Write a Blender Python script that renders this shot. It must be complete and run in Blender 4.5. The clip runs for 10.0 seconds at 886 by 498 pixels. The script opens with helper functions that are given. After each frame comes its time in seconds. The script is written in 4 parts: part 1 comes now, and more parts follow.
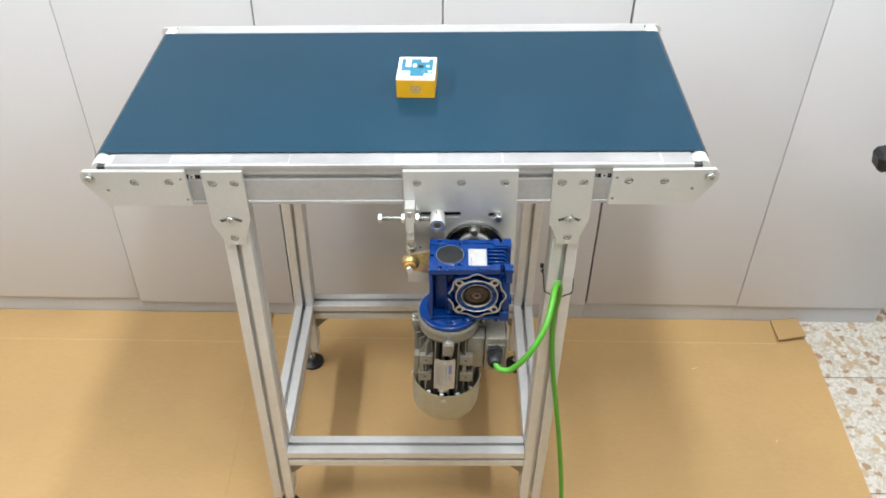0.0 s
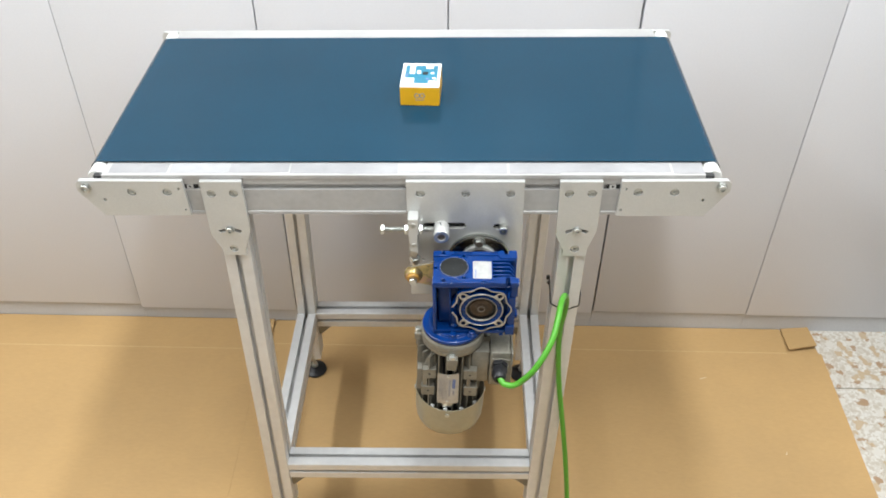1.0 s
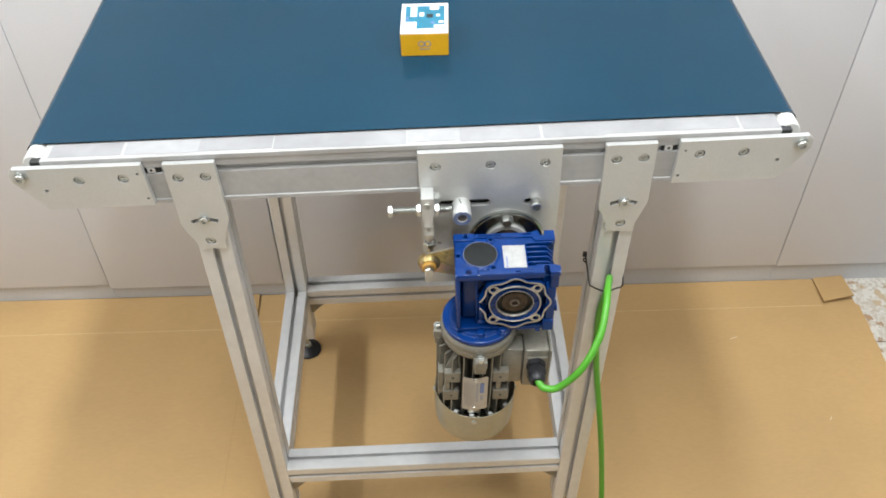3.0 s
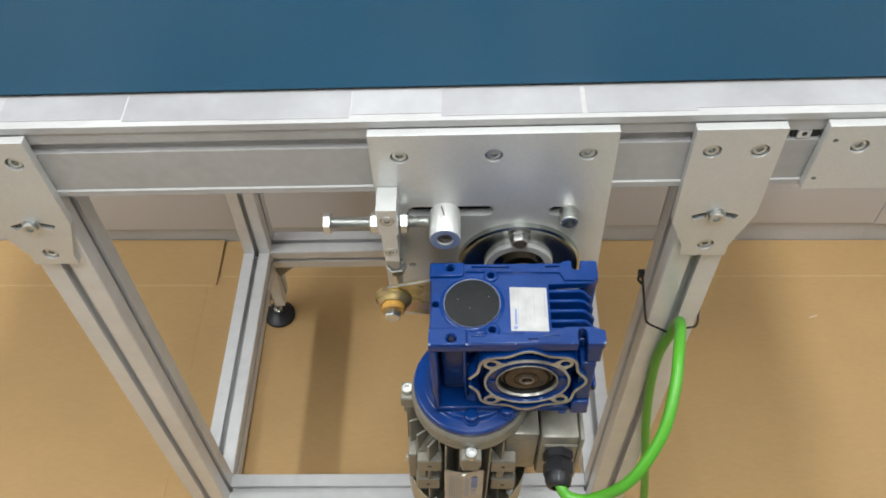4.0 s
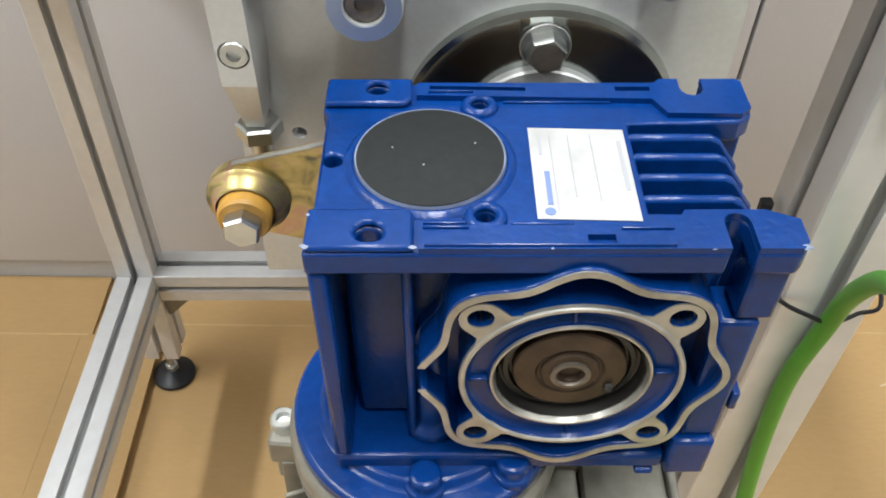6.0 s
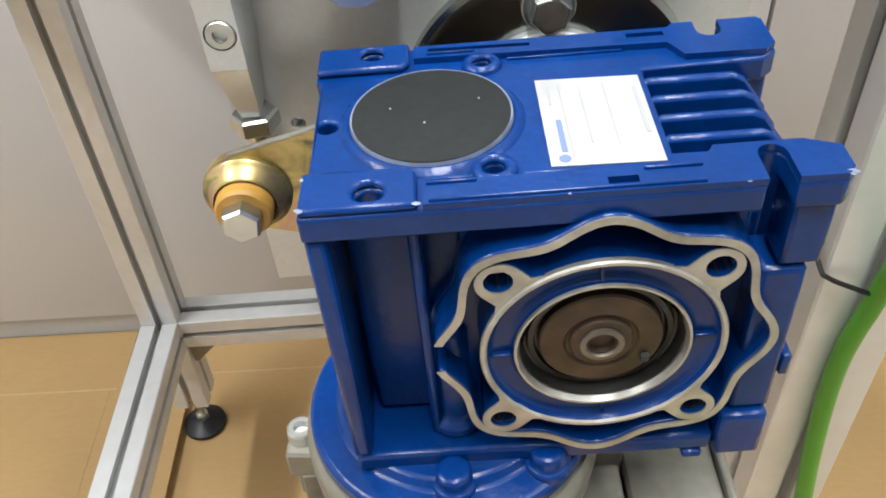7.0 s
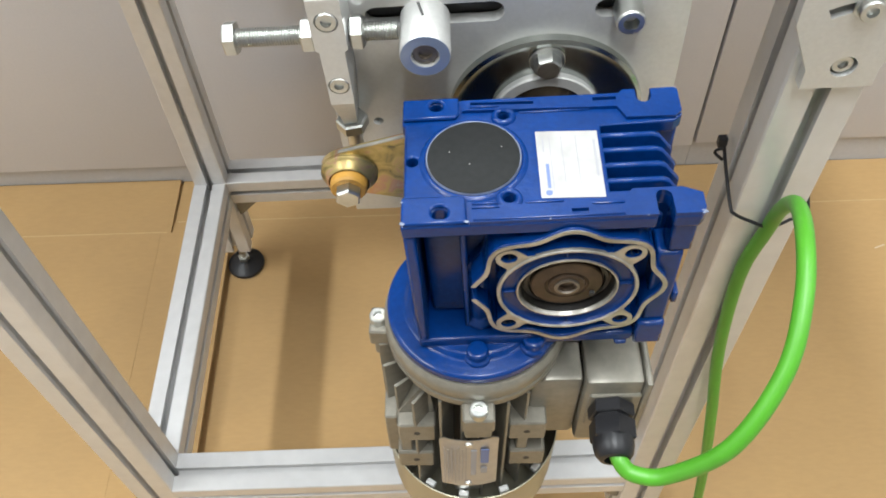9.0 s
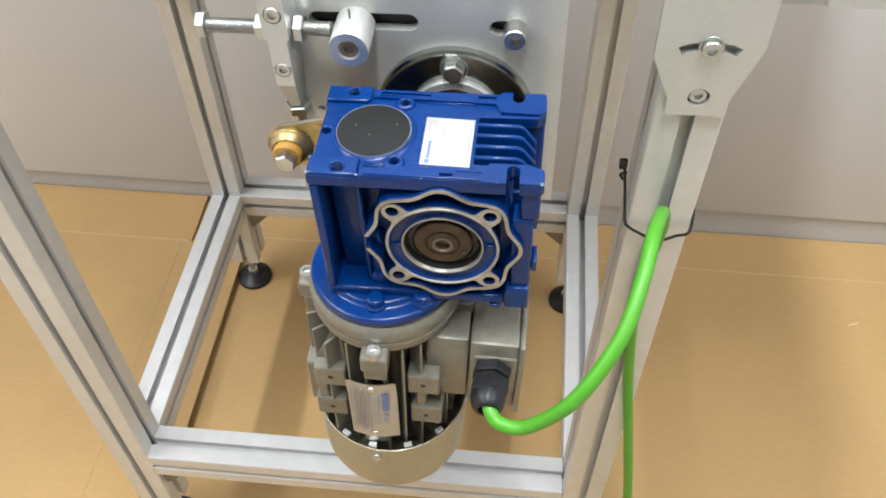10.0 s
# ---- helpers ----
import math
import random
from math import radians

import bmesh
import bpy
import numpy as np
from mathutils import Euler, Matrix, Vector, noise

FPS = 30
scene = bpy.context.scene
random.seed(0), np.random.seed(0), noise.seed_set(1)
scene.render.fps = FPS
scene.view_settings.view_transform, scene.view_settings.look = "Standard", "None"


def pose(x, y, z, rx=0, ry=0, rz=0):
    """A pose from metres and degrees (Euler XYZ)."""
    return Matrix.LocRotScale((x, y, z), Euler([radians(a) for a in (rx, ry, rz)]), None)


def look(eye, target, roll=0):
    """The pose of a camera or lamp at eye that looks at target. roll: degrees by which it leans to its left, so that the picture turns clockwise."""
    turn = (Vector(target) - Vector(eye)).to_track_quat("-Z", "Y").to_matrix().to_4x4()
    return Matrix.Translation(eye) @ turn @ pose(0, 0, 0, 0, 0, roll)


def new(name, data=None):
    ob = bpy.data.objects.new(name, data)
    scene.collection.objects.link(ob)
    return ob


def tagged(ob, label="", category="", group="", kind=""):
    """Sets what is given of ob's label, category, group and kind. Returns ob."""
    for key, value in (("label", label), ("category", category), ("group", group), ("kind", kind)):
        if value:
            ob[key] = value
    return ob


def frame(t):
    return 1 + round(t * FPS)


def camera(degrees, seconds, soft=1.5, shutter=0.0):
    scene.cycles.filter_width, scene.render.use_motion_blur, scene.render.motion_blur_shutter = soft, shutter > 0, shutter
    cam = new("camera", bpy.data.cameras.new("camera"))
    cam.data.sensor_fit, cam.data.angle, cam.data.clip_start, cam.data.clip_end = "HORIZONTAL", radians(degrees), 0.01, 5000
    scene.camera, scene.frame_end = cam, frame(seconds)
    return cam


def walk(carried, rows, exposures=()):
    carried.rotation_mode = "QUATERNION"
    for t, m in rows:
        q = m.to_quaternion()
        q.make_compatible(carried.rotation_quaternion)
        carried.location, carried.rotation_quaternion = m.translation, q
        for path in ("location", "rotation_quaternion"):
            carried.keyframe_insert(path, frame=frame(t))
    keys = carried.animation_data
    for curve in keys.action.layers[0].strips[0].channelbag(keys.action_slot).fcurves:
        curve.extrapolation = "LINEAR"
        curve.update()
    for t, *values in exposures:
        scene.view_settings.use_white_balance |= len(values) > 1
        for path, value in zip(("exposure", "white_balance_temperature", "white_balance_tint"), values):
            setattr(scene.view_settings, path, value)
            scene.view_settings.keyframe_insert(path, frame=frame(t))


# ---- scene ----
cam = camera(54.6, 10.0, soft=1.8)
PATH = [
    (0, (0.025, -0.109, 1.929), (-0.007, 1.416, 0.635), -0.9),
    (0.5, (0.026, -0.088, 1.927), (-0.012, 1.438, 0.634), -0.9),
    (1, (0.028, -0.067, 1.922), (-0.018, 1.457, 0.627), -1.0),
    (1.5, (0.032, -0.053, 1.921), (-0.029, 1.462, 0.616), -1.2),
    (2, (0.013, -0.025, 1.912), (-0.062, 1.485, 0.603), -1.4),
    (2.5, (-0.034, 0.043, 1.885), (-0.087, 1.526, 0.545), -2.5),
    (3, (-0.04, 0.176, 1.809), (-0.037, 1.596, 0.401), -2.4),
    (3.2, (-0.023, 0.259, 1.764), (-0.006, 1.659, 0.336), -2.0),
    (4.3, (0.016, 0.726, 1.477), (-0.079, 1.863, -0.166), -4.3),
    (4.5, (0.007, 0.777, 1.421), (-0.062, 1.888, -0.24), -5.2),
    (5, (0.014, 0.82, 1.281), (-0.069, 2.01, -0.324), -6.9),
    (5.5, (0.031, 0.817, 1.177), (-0.006, 2.159, -0.305), -1.6),
    (5.7, (0.019, 0.809, 1.156), (0.026, 2.169, -0.31), 0.6),
    (6.8, (0.015, 0.82, 1.094), (-0.016, 2.325, -0.222), -4.2),
    (7, (0.021, 0.81, 1.098), (-0.034, 2.282, -0.254), -5.6),
    (7.5, (0.032, 0.789, 1.131), (-0.055, 2.189, -0.296), -7.0),
    (8, (0.031, 0.782, 1.182), (-0.058, 2.124, -0.298), -6.8),
    (8.5, (0.025, 0.764, 1.245), (-0.063, 1.998, -0.326), -6.8),
    (9, (0.013, 0.734, 1.281), (-0.065, 1.898, -0.344), -5.6),
    (9.5, (0.036, 0.675, 1.285), (-0.114, 1.885, -0.3), -3.1),
    (10, (0.111, 0.619, 1.32), (-0.071, 1.907, -0.199), -2.7),
]
EXPOSURES = [(0.0, -0.20), (2.0, -0.22), (3.0, -0.28), (4.5, -0.64), (5.0, -0.70), (5.5, -0.36), (7.0, 0.02), (8.0, 0.05), (8.5, 0.03), (9.0, -0.12), (9.5, -0.12), (10.0, -0.04)]
# the conveyor stands a little out of level on the floor
TILT = Matrix.Rotation(-0.021, 4, "Y")
walk(cam, [(t, TILT @ look(eye, target, roll)) for t, eye, target, roll in PATH], EXPOSURES)

# ---- light: a room lit by ceiling tubes ----
world = bpy.data.worlds.new("room_air")
scene.world = world
world.use_nodes = True
world.node_tree.nodes["Background"].inputs[0].default_value = (0.9, 0.95, 1.0, 1)
world.node_tree.nodes["Background"].inputs[1].default_value = 0.05

CEIL = 3.0
LAMPS = [(0.04, 0.80, 0.20, 1.8, 76.0), (1.60, 0.65, 0.16, 1.8, 42.0), (-1.75, 0.65, 0.16, 1.8, 68.0)]


# ---- materials ----
def mat(name, color, rough=0.5, metal=0.0, grain=0.0, scale=40.0, bump=0.0, stain=0.0, stain_scale=4.0, stretch=(1, 1, 1), coat=0.0, spec=0.5):
    """A surface with fine grain and larger stains, both at real size."""
    m = bpy.data.materials.new(name)
    m.use_nodes = True
    n, l = m.node_tree.nodes, m.node_tree.links
    b = n["Principled BSDF"]
    b.inputs["Roughness"].default_value, b.inputs["Metallic"].default_value = rough, metal
    b.inputs["Coat Weight"].default_value = coat
    b.inputs["Specular IOR Level"].default_value = spec
    b.inputs["Base Color"].default_value = (*color, 1)
    tc = n.new("ShaderNodeTexCoord")
    mp = n.new("ShaderNodeMapping")
    mp.inputs["Scale"].default_value = stretch
    l.new(tc.outputs["Object"], mp.inputs["Vector"])
    fine, big = n.new("ShaderNodeTexNoise"), n.new("ShaderNodeTexNoise")
    fine.inputs["Scale"].default_value, fine.inputs["Detail"].default_value = scale, 4
    big.inputs["Scale"].default_value, big.inputs["Detail"].default_value = stain_scale, 5
    l.new(mp.outputs[0], fine.inputs["Vector"])
    l.new(tc.outputs["Object"], big.inputs["Vector"])
    last = None
    for tex, amount in ((fine, grain), (big, stain)):
        if amount <= 0:
            continue
        r = n.new("ShaderNodeMapRange")
        r.inputs["From Min"].default_value, r.inputs["From Max"].default_value = 0.3, 0.7
        r.inputs["To Min"].default_value, r.inputs["To Max"].default_value = 1 - amount, 1 + amount
        l.new(tex.outputs["Fac"], r.inputs["Value"])
        mul = n.new("ShaderNodeMix")
        mul.data_type, mul.blend_type = "RGBA", "MULTIPLY"
        mul.inputs[0].default_value = 1.0
        if last is None:
            mul.inputs[6].default_value = (*color, 1)
        else:
            l.new(last, mul.inputs[6])
        l.new(r.outputs[0], mul.inputs[7])
        last = mul.outputs[2]
    if last is not None:
        l.new(last, b.inputs["Base Color"])
        rr = n.new("ShaderNodeMapRange")
        rr.inputs["From Min"].default_value, rr.inputs["From Max"].default_value = 0.3, 0.7
        rr.inputs["To Min"].default_value, rr.inputs["To Max"].default_value = rough * 0.88, min(1, rough * 1.12)
        l.new(big.outputs["Fac"], rr.inputs["Value"])
        l.new(rr.outputs[0], b.inputs["Roughness"])
    if bump > 0:
        bp = n.new("ShaderNodeBump")
        bp.inputs["Strength"].default_value, bp.inputs["Distance"].default_value = bump, 0.001
        l.new(fine.outputs["Fac"], bp.inputs["Height"])
        l.new(bp.outputs[0], b.inputs["Normal"])
    return m


M_PLATE = mat("milled_aluminium", (0.59, 0.59, 0.575), 0.38, 0.50, 0.035, 420, 0.06, 0.05, 9, (1, 1, 1))
M_PROFILE = mat("anodised_aluminium", (0.66, 0.655, 0.65), 0.40, 0.30, 0.04, 60, 0.03, 0.05, 5, (1, 1, 1))
M_TAPE = mat("dull_tape", (0.29, 0.285, 0.29), 0.50, 0.0, 0.05, 60, 0.05, 0.12, 12)
M_TAPE2 = mat("pale_tape", (0.34, 0.335, 0.34), 0.50, 0.0, 0.05, 60, 0.05, 0.10, 12)
M_STRIP = mat("worn_aluminium", (0.42, 0.41, 0.40), 0.50, 0.12, 0.05, 90, 0.05, 0.10, 9, (1, 4, 1))
M_ZINC = mat("zinc_steel", (0.55, 0.56, 0.54), 0.36, 1.0, 0.06, 120, 0.03, 0.08, 30)
M_DISC = mat("turned_steel", (0.40, 0.42, 0.40), 0.20, 1.0, 0.08, 60, 0.02, 0.15, 14)
M_YZINC = mat("yellow_zinc", (0.40, 0.335, 0.19), 0.32, 0.85, 0.10, 60, 0.08, 0.30, 26)
nt = M_YZINC.node_tree
ramp, blot = nt.nodes.new("ShaderNodeValToRGB"), nt.nodes.new("ShaderNodeTexNoise")
blot.inputs["Scale"].default_value, blot.inputs["Detail"].default_value, blot.inputs["Distortion"].default_value = 70, 3, 1.2
cr = ramp.color_ramp
cr.elements[0].position, cr.elements[0].color = 0.30, (0.16, 0.15, 0.09, 1)
cr.elements[1].position, cr.elements[1].color = 0.72, (0.52, 0.42, 0.26, 1)
for pos, col in ((0.42, (0.42, 0.33, 0.13, 1)), (0.52, (0.52, 0.40, 0.17, 1)), (0.61, (0.50, 0.30, 0.20, 1))):
    cr.elements.new(pos).color = col
nt.links.new(nt.nodes["Texture Coordinate"].outputs["Object"], blot.inputs["Vector"])
nt.links.new(blot.outputs["Fac"], ramp.inputs["Fac"])
nt.links.new(ramp.outputs["Color"], nt.nodes["Principled BSDF"].inputs["Base Color"])
M_BUSH = mat("amber_rubber", (0.42, 0.22, 0.04), 0.45, 0.0, 0.08, 80, 0.1, 0.1, 20)
M_BLUE = mat("blue_enamel", (0.0006, 0.027, 0.145), 0.24, 0.0, 0.12, 300, 0.24, 0.18, 22, spec=0.32)
M_BARE = mat("bare_cast_metal", (0.40, 0.385, 0.35), 0.38, 0.75, 0.14, 160, 0.12, 0.28, 55)
M_RUST = mat("brown_oiled_steel", (0.070, 0.048, 0.033), 0.40, 0.5, 0.2, 150, 0.1, 0.3, 40, spec=0.28)
M_SEAL = mat("black_oily_rubber", (0.010, 0.009, 0.008), 0.38, 0.0, 0.2, 150, 0.1, 0.3, 40)
M_WORN = mat("worn_shaft_steel", (0.20, 0.17, 0.14), 0.48, 0.7, 0.15, 150, 0.1, 0.2, 60)
M_CHIP = mat("chipped_bare_metal", (0.20, 0.23, 0.31), 0.55, 0.2, 0.1, 200, 0.1, 0.2, 80)
M_CAP = mat("black_rubber_cap", (0.013, 0.014, 0.014), 0.72, 0.0, 0.15, 300, 0.15, 0.12, 30, spec=0.25)
M_LABEL = mat("paper_label", (0.37, 0.365, 0.355), 0.45, 0.0, 0.05, 160, 0.0, 0.12, 70)
M_INK = mat("label_ink", (0.13, 0.18, 0.36), 0.5)
M_INKG = mat("grey_ink", (0.30, 0.30, 0.32), 0.5)
M_CAST = mat("grey_cast_aluminium", (0.215, 0.200, 0.165), 0.40, 0.30, 0.10, 180, 0.15, 0.12, 25)
M_COWL = mat("grey_painted_cowl", (0.33, 0.305, 0.225), 0.34, 0.40, 0.04, 120, 0.03, 0.06, 14)
M_TAG = mat("etched_tag", (0.46, 0.455, 0.45), 0.42, 0.7, 0.05, 150, 0.02, 0.08, 50)
# also paints the motor core black, for the deep gaps between ribs
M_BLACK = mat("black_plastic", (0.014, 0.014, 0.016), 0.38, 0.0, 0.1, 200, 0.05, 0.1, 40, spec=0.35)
# paints the shade of slots, gaps and holes; also the subfloor
M_DARK = mat("painted_dark", (0.03, 0.03, 0.03), 0.7, 0.0, 0.1, 50, 0.0, 0.1, 10)
M_GREEN = mat("green_cable_sheath", (0.072, 0.31, 0.020), 0.40, 0.0, 0.03, 150, 0.03, 0.05, 30)
M_WHITE = mat("white_plastic", (0.78, 0.77, 0.74), 0.35, 0.0, 0.03, 80, 0.02, 0.05, 20)
M_BELT = mat("teal_belt", (0.0038, 0.034, 0.063), 0.17, 0.0, 0.05, 500, 0.02, 0.07, 4, spec=0.17)
M_DOOR = mat("grey_laminate", (0.695, 0.70, 0.74), 0.42, 0.0, 0.015, 200, 0.02, 0.02, 1.5)
M_PLINTH = mat("dull_grey_laminate", (0.58, 0.585, 0.605), 0.5, 0.0, 0.03, 120, 0.02, 0.06, 3)
M_CARD = mat("brown_cardboard", (0.48, 0.303, 0.128), 0.75, 0.0, 0.03, 60, 0.05, 0.085, 3.0, (1, 3, 1))
M_BLUED = mat("bluish_turned_metal", (0.26, 0.31, 0.42), 0.36, 0.5, 0.06, 90, 0.03, 0.12, 30)
M_SCUFF = mat("rubbed_cardboard", (0.62, 0.50, 0.35), 0.8, 0.0, 0.05, 80)
M_CEIL = mat("white_ceiling_paint", (0.80, 0.80, 0.79), 0.8, 0.0, 0.02, 60, 0.05, 0.03, 2)
M_WALL = mat("white_wall_paint", (0.68, 0.675, 0.66), 0.7, 0.0, 0.02, 60, 0.05, 0.04, 2)
M_YELLOW = mat("yellow_card_print", (0.80, 0.42, 0.012), 0.4, 0.0, 0.03, 80, 0.0, 0.04, 30)
M_BOXW = mat("white_card_print", (0.80, 0.80, 0.78), 0.4, 0.0, 0.02, 80, 0.0, 0.03, 30)
M_TEAL = mat("teal_print", (0.012, 0.16, 0.25), 0.4, 0.0, 0.1, 200, 0.0, 0.15, 60)
M_MARK = mat("black_marker", (0.07, 0.07, 0.07), 0.6)


def terrazzo():
    m = bpy.data.materials.new("terrazzo")
    m.use_nodes = True
    n, l = m.node_tree.nodes, m.node_tree.links
    b = n["Principled BSDF"]
    b.inputs["Roughness"].default_value = 0.3
    tc = n.new("ShaderNodeTexCoord")
    warp = n.new("ShaderNodeTexNoise")
    warp.inputs["Scale"].default_value = 40
    mix = n.new("ShaderNodeMix")
    mix.data_type, mix.blend_type = "RGBA", "LINEAR_LIGHT"
    mix.inputs[0].default_value = 0.010
    l.new(tc.outputs["Object"], mix.inputs[6])
    l.new(warp.outputs["Color"], mix.inputs[7])
    last = None
    for scale, lo, hi, cols in ((120, 0.0, 1.0, ((0.58, 0.535, 0.47), (0.66, 0.63, 0.58), (0.52, 0.46, 0.38))), (52, 0.0, 1.0, ((0.38, 0.25, 0.15), (0.50, 0.38, 0.25), (0.64, 0.60, 0.54)))):
        v = n.new("ShaderNodeTexVoronoi")
        v.inputs["Scale"].default_value = scale
        l.new(mix.outputs[2], v.inputs["Vector"])
        sep = n.new("ShaderNodeSeparateColor")
        l.new(v.outputs["Color"], sep.inputs[0])
        ramp = n.new("ShaderNodeValToRGB")
        ramp.color_ramp.interpolation = "CONSTANT"
        e = ramp.color_ramp.elements
        e[0].position, e[0].color = 0.0, (*cols[0], 1)
        e[1].position, e[1].color = 0.3, (*cols[1], 1)
        e2 = e.new(0.65)
        e2.color = (*cols[2], 1)
        l.new(sep.outputs[0], ramp.inputs[0])
        if last is None:
            last = ramp.outputs[0]
        else:
            pick = n.new("ShaderNodeMath")
            pick.operation = "GREATER_THAN"
            pick.inputs[1].default_value = 0.72
            l.new(sep.outputs[1], pick.inputs[0])
            mx = n.new("ShaderNodeMix")
            mx.data_type = "RGBA"
            l.new(pick.outputs[0], mx.inputs[0])
            l.new(last, mx.inputs[6])
            l.new(ramp.outputs[0], mx.inputs[7])
            last = mx.outputs[2]
    l.new(last, b.inputs["Base Color"])
    return m


M_TERRAZZO = terrazzo()


# ---- mesh helpers ----
def finish(name, bm, material, smooth=False):
    bmesh.ops.recalc_face_normals(bm, faces=bm.faces)
    me = bpy.data.meshes.new(name)
    bm.to_mesh(me)
    bm.free()
    me.materials.append(material)
    if smooth:
        for p in me.polygons:
            p.use_smooth = True
        me.set_sharp_from_angle(angle=radians(35))
    return me


def part(name, bm, material, parent=None, label="", smooth=True):
    ob = new(name, finish(name, bm, material, smooth))
    ob.parent = parent
    if label:
        tagged(ob, label)
    return ob


def soften(ob, width):
    """Rounds the sharp edges a little."""
    mod = ob.modifiers.new("edge", "BEVEL")
    mod.width, mod.segments, mod.limit_method, mod.angle_limit = width, 2, "ANGLE", radians(40)
    return ob


def share(ob, parent, m):
    """Another object on the same mesh."""
    o = new(ob.name.split(".")[0], ob.data)
    o.parent = parent
    o.matrix_basis = m
    if "label" in ob:
        o["label"] = ob["label"]
    return o


def thing(name, label, category, group="", kind=""):
    return tagged(new(name), label, category, group, kind)


def box(bm, x0, x1, y0, y1, z0, z1, bevel=0.0, seg=2):
    vs = [bm.verts.new((x, y, z)) for x in (x0, x1) for y in (y0, y1) for z in (z0, z1)]
    fs = [bm.faces.new([vs[i] for i in f]) for f in ((0, 1, 3, 2), (4, 6, 7, 5), (0, 4, 5, 1), (2, 3, 7, 6), (0, 2, 6, 4), (1, 5, 7, 3))]
    if bevel > 0:
        es = list({e for f in fs for e in f.edges})
        bmesh.ops.bevel(bm, geom=es, offset=bevel, segments=seg, affect="EDGES", profile=0.5)
    return bm


def lathe(bm, prof, m=None, seg=32, a0=0.0):
    """Turns (radius, height) pairs round z; m lays the result into place."""
    m = m or Matrix()
    rings = []
    for r, h in prof:
        if r < 1e-7:
            rings.append([bm.verts.new(m @ Vector((0, 0, h)))])
        else:
            rings.append([bm.verts.new(m @ Vector((r * math.cos(a0 + 2 * math.pi * i / seg), r * math.sin(a0 + 2 * math.pi * i / seg), h))) for i in range(seg)])
    for a, b in zip(rings, rings[1:]):
        for i in range(seg):
            j = (i + 1) % seg
            if len(a) == 1 and len(b) == 1:
                continue
            if len(a) == 1:
                bm.faces.new((a[0], b[i], b[j]))
            elif len(b) == 1:
                bm.faces.new((a[i], a[j], b[0]))
            else:
                bm.faces.new((a[i], a[j], b[j], b[i]))
    return bm


def rod(bm, r, h, m, seg=24, c=0.0006, a0=0.0):
    return lathe(bm, [(0, 0), (r - c, 0), (r, c), (r, h - c), (r - c, h), (0, h)], m, seg, a0)


def arc(cx, cy, r, a, b, n=8):
    return [(cx + r * math.cos(radians(a + (b - a) * i / n)), cy + r * math.sin(radians(a + (b - a) * i / n))) for i in range(n + 1)]


def circle(cx, cy, r, n=20):
    return [(cx + r * math.cos(2 * math.pi * i / n), cy + r * math.sin(2 * math.pi * i / n)) for i in range(n)]


def slot(x0, x1, y, r):
    return arc(x1, y, r, -90, 90, 8) + arc(x0, y, r, 90, 270, 8)


def sheet(bm, outer, holes, h, m):
    """A plate of thickness h, from a closed outline and holes, laid by m."""
    es, loops = [], []
    for pts in [outer, *holes]:
        vs = [bm.verts.new((x, y, 0)) for x, y in pts]
        loops.append(vs)
        es += [bm.edges.new((a, b)) for a, b in zip(vs, vs[1:] + vs[:1])]
    got = bmesh.ops.triangle_fill(bm, use_beauty=True, use_dissolve=False, edges=es, normal=(0, 0, 1))
    faces = [g for g in got["geom"] if isinstance(g, bmesh.types.BMFace)]
    low = [v for vs in loops for v in vs]
    up = {v: bm.verts.new((v.co.x, v.co.y, h)) for v in low}
    for f in faces:
        bm.faces.new([up[v] for v in reversed(f.verts)])
    for vs in loops:
        for a, b in zip(vs, vs[1:] + vs[:1]):
            bm.faces.new((a, b, up[b], up[a]))
    for v in list(low) + list(up.values()):
        v.co = m @ v.co
    return bm


# local (x, y, z) -> world (x, y0 - z, y): plates that face the viewer's side
def facing(y0):
    return Matrix(((1, 0, 0, 0), (0, 0, -1, y0), (0, 1, 0, 0), (0, 0, 0, 1)))


def along_x(x0, y, z):
    return Matrix.Translation((x0, y, z)) @ Matrix.Rotation(radians(90), 4, "Y")


def towards(x, y, z):
    """z of the part points to -y."""
    return Matrix.Translation((x, y, z)) @ Matrix.Rotation(radians(90), 4, "X")


W = 0.050


def slotted(w=W):
    """The outline of a square bar with a slot in each side."""
    h, o, d, i, dd = w / 2, 0.0048, 0.0045, 0.010, 0.0135
    c = 0.0012
    side = [(-h + c, -h), (-o, -h), (-o, -h + d), (-i, -h + d), (-i + 0.003, -h + dd), (i - 0.003, -h + dd), (i, -h + d), (o, -h + d), (o, -h), (h - c, -h)]
    pts = []
    for k in range(4):
        a = k * math.pi / 2
        pts += [(x * math.cos(a) - y * math.sin(a), x * math.sin(a) + y * math.cos(a)) for x, y in side]
    return pts


def bar(name, length, m, parent):
    bm = bmesh.new()
    sheet(bm, slotted(), [], length, m)
    return part(name, bm, M_PROFILE, parent, smooth=False)


def screw_mesh():
    bm = bmesh.new()
    lathe(bm, [(0.0074, 0), (0.0074, 0.0035), (0.0066, 0.0045), (0.0036, 0.0045), (0.0034, 0.0018), (0, 0.0014)], seg=18)
    return finish("socket_screw", bm, M_ZINC, True)


SCREW = screw_mesh()


def screw(parent, x, y, z, scale=1.0, name="socket_screw"):
    o = new(name, SCREW)
    o.parent = parent
    o.matrix_basis = towards(x, y, z) @ Matrix.Scale(scale, 4)
    return o


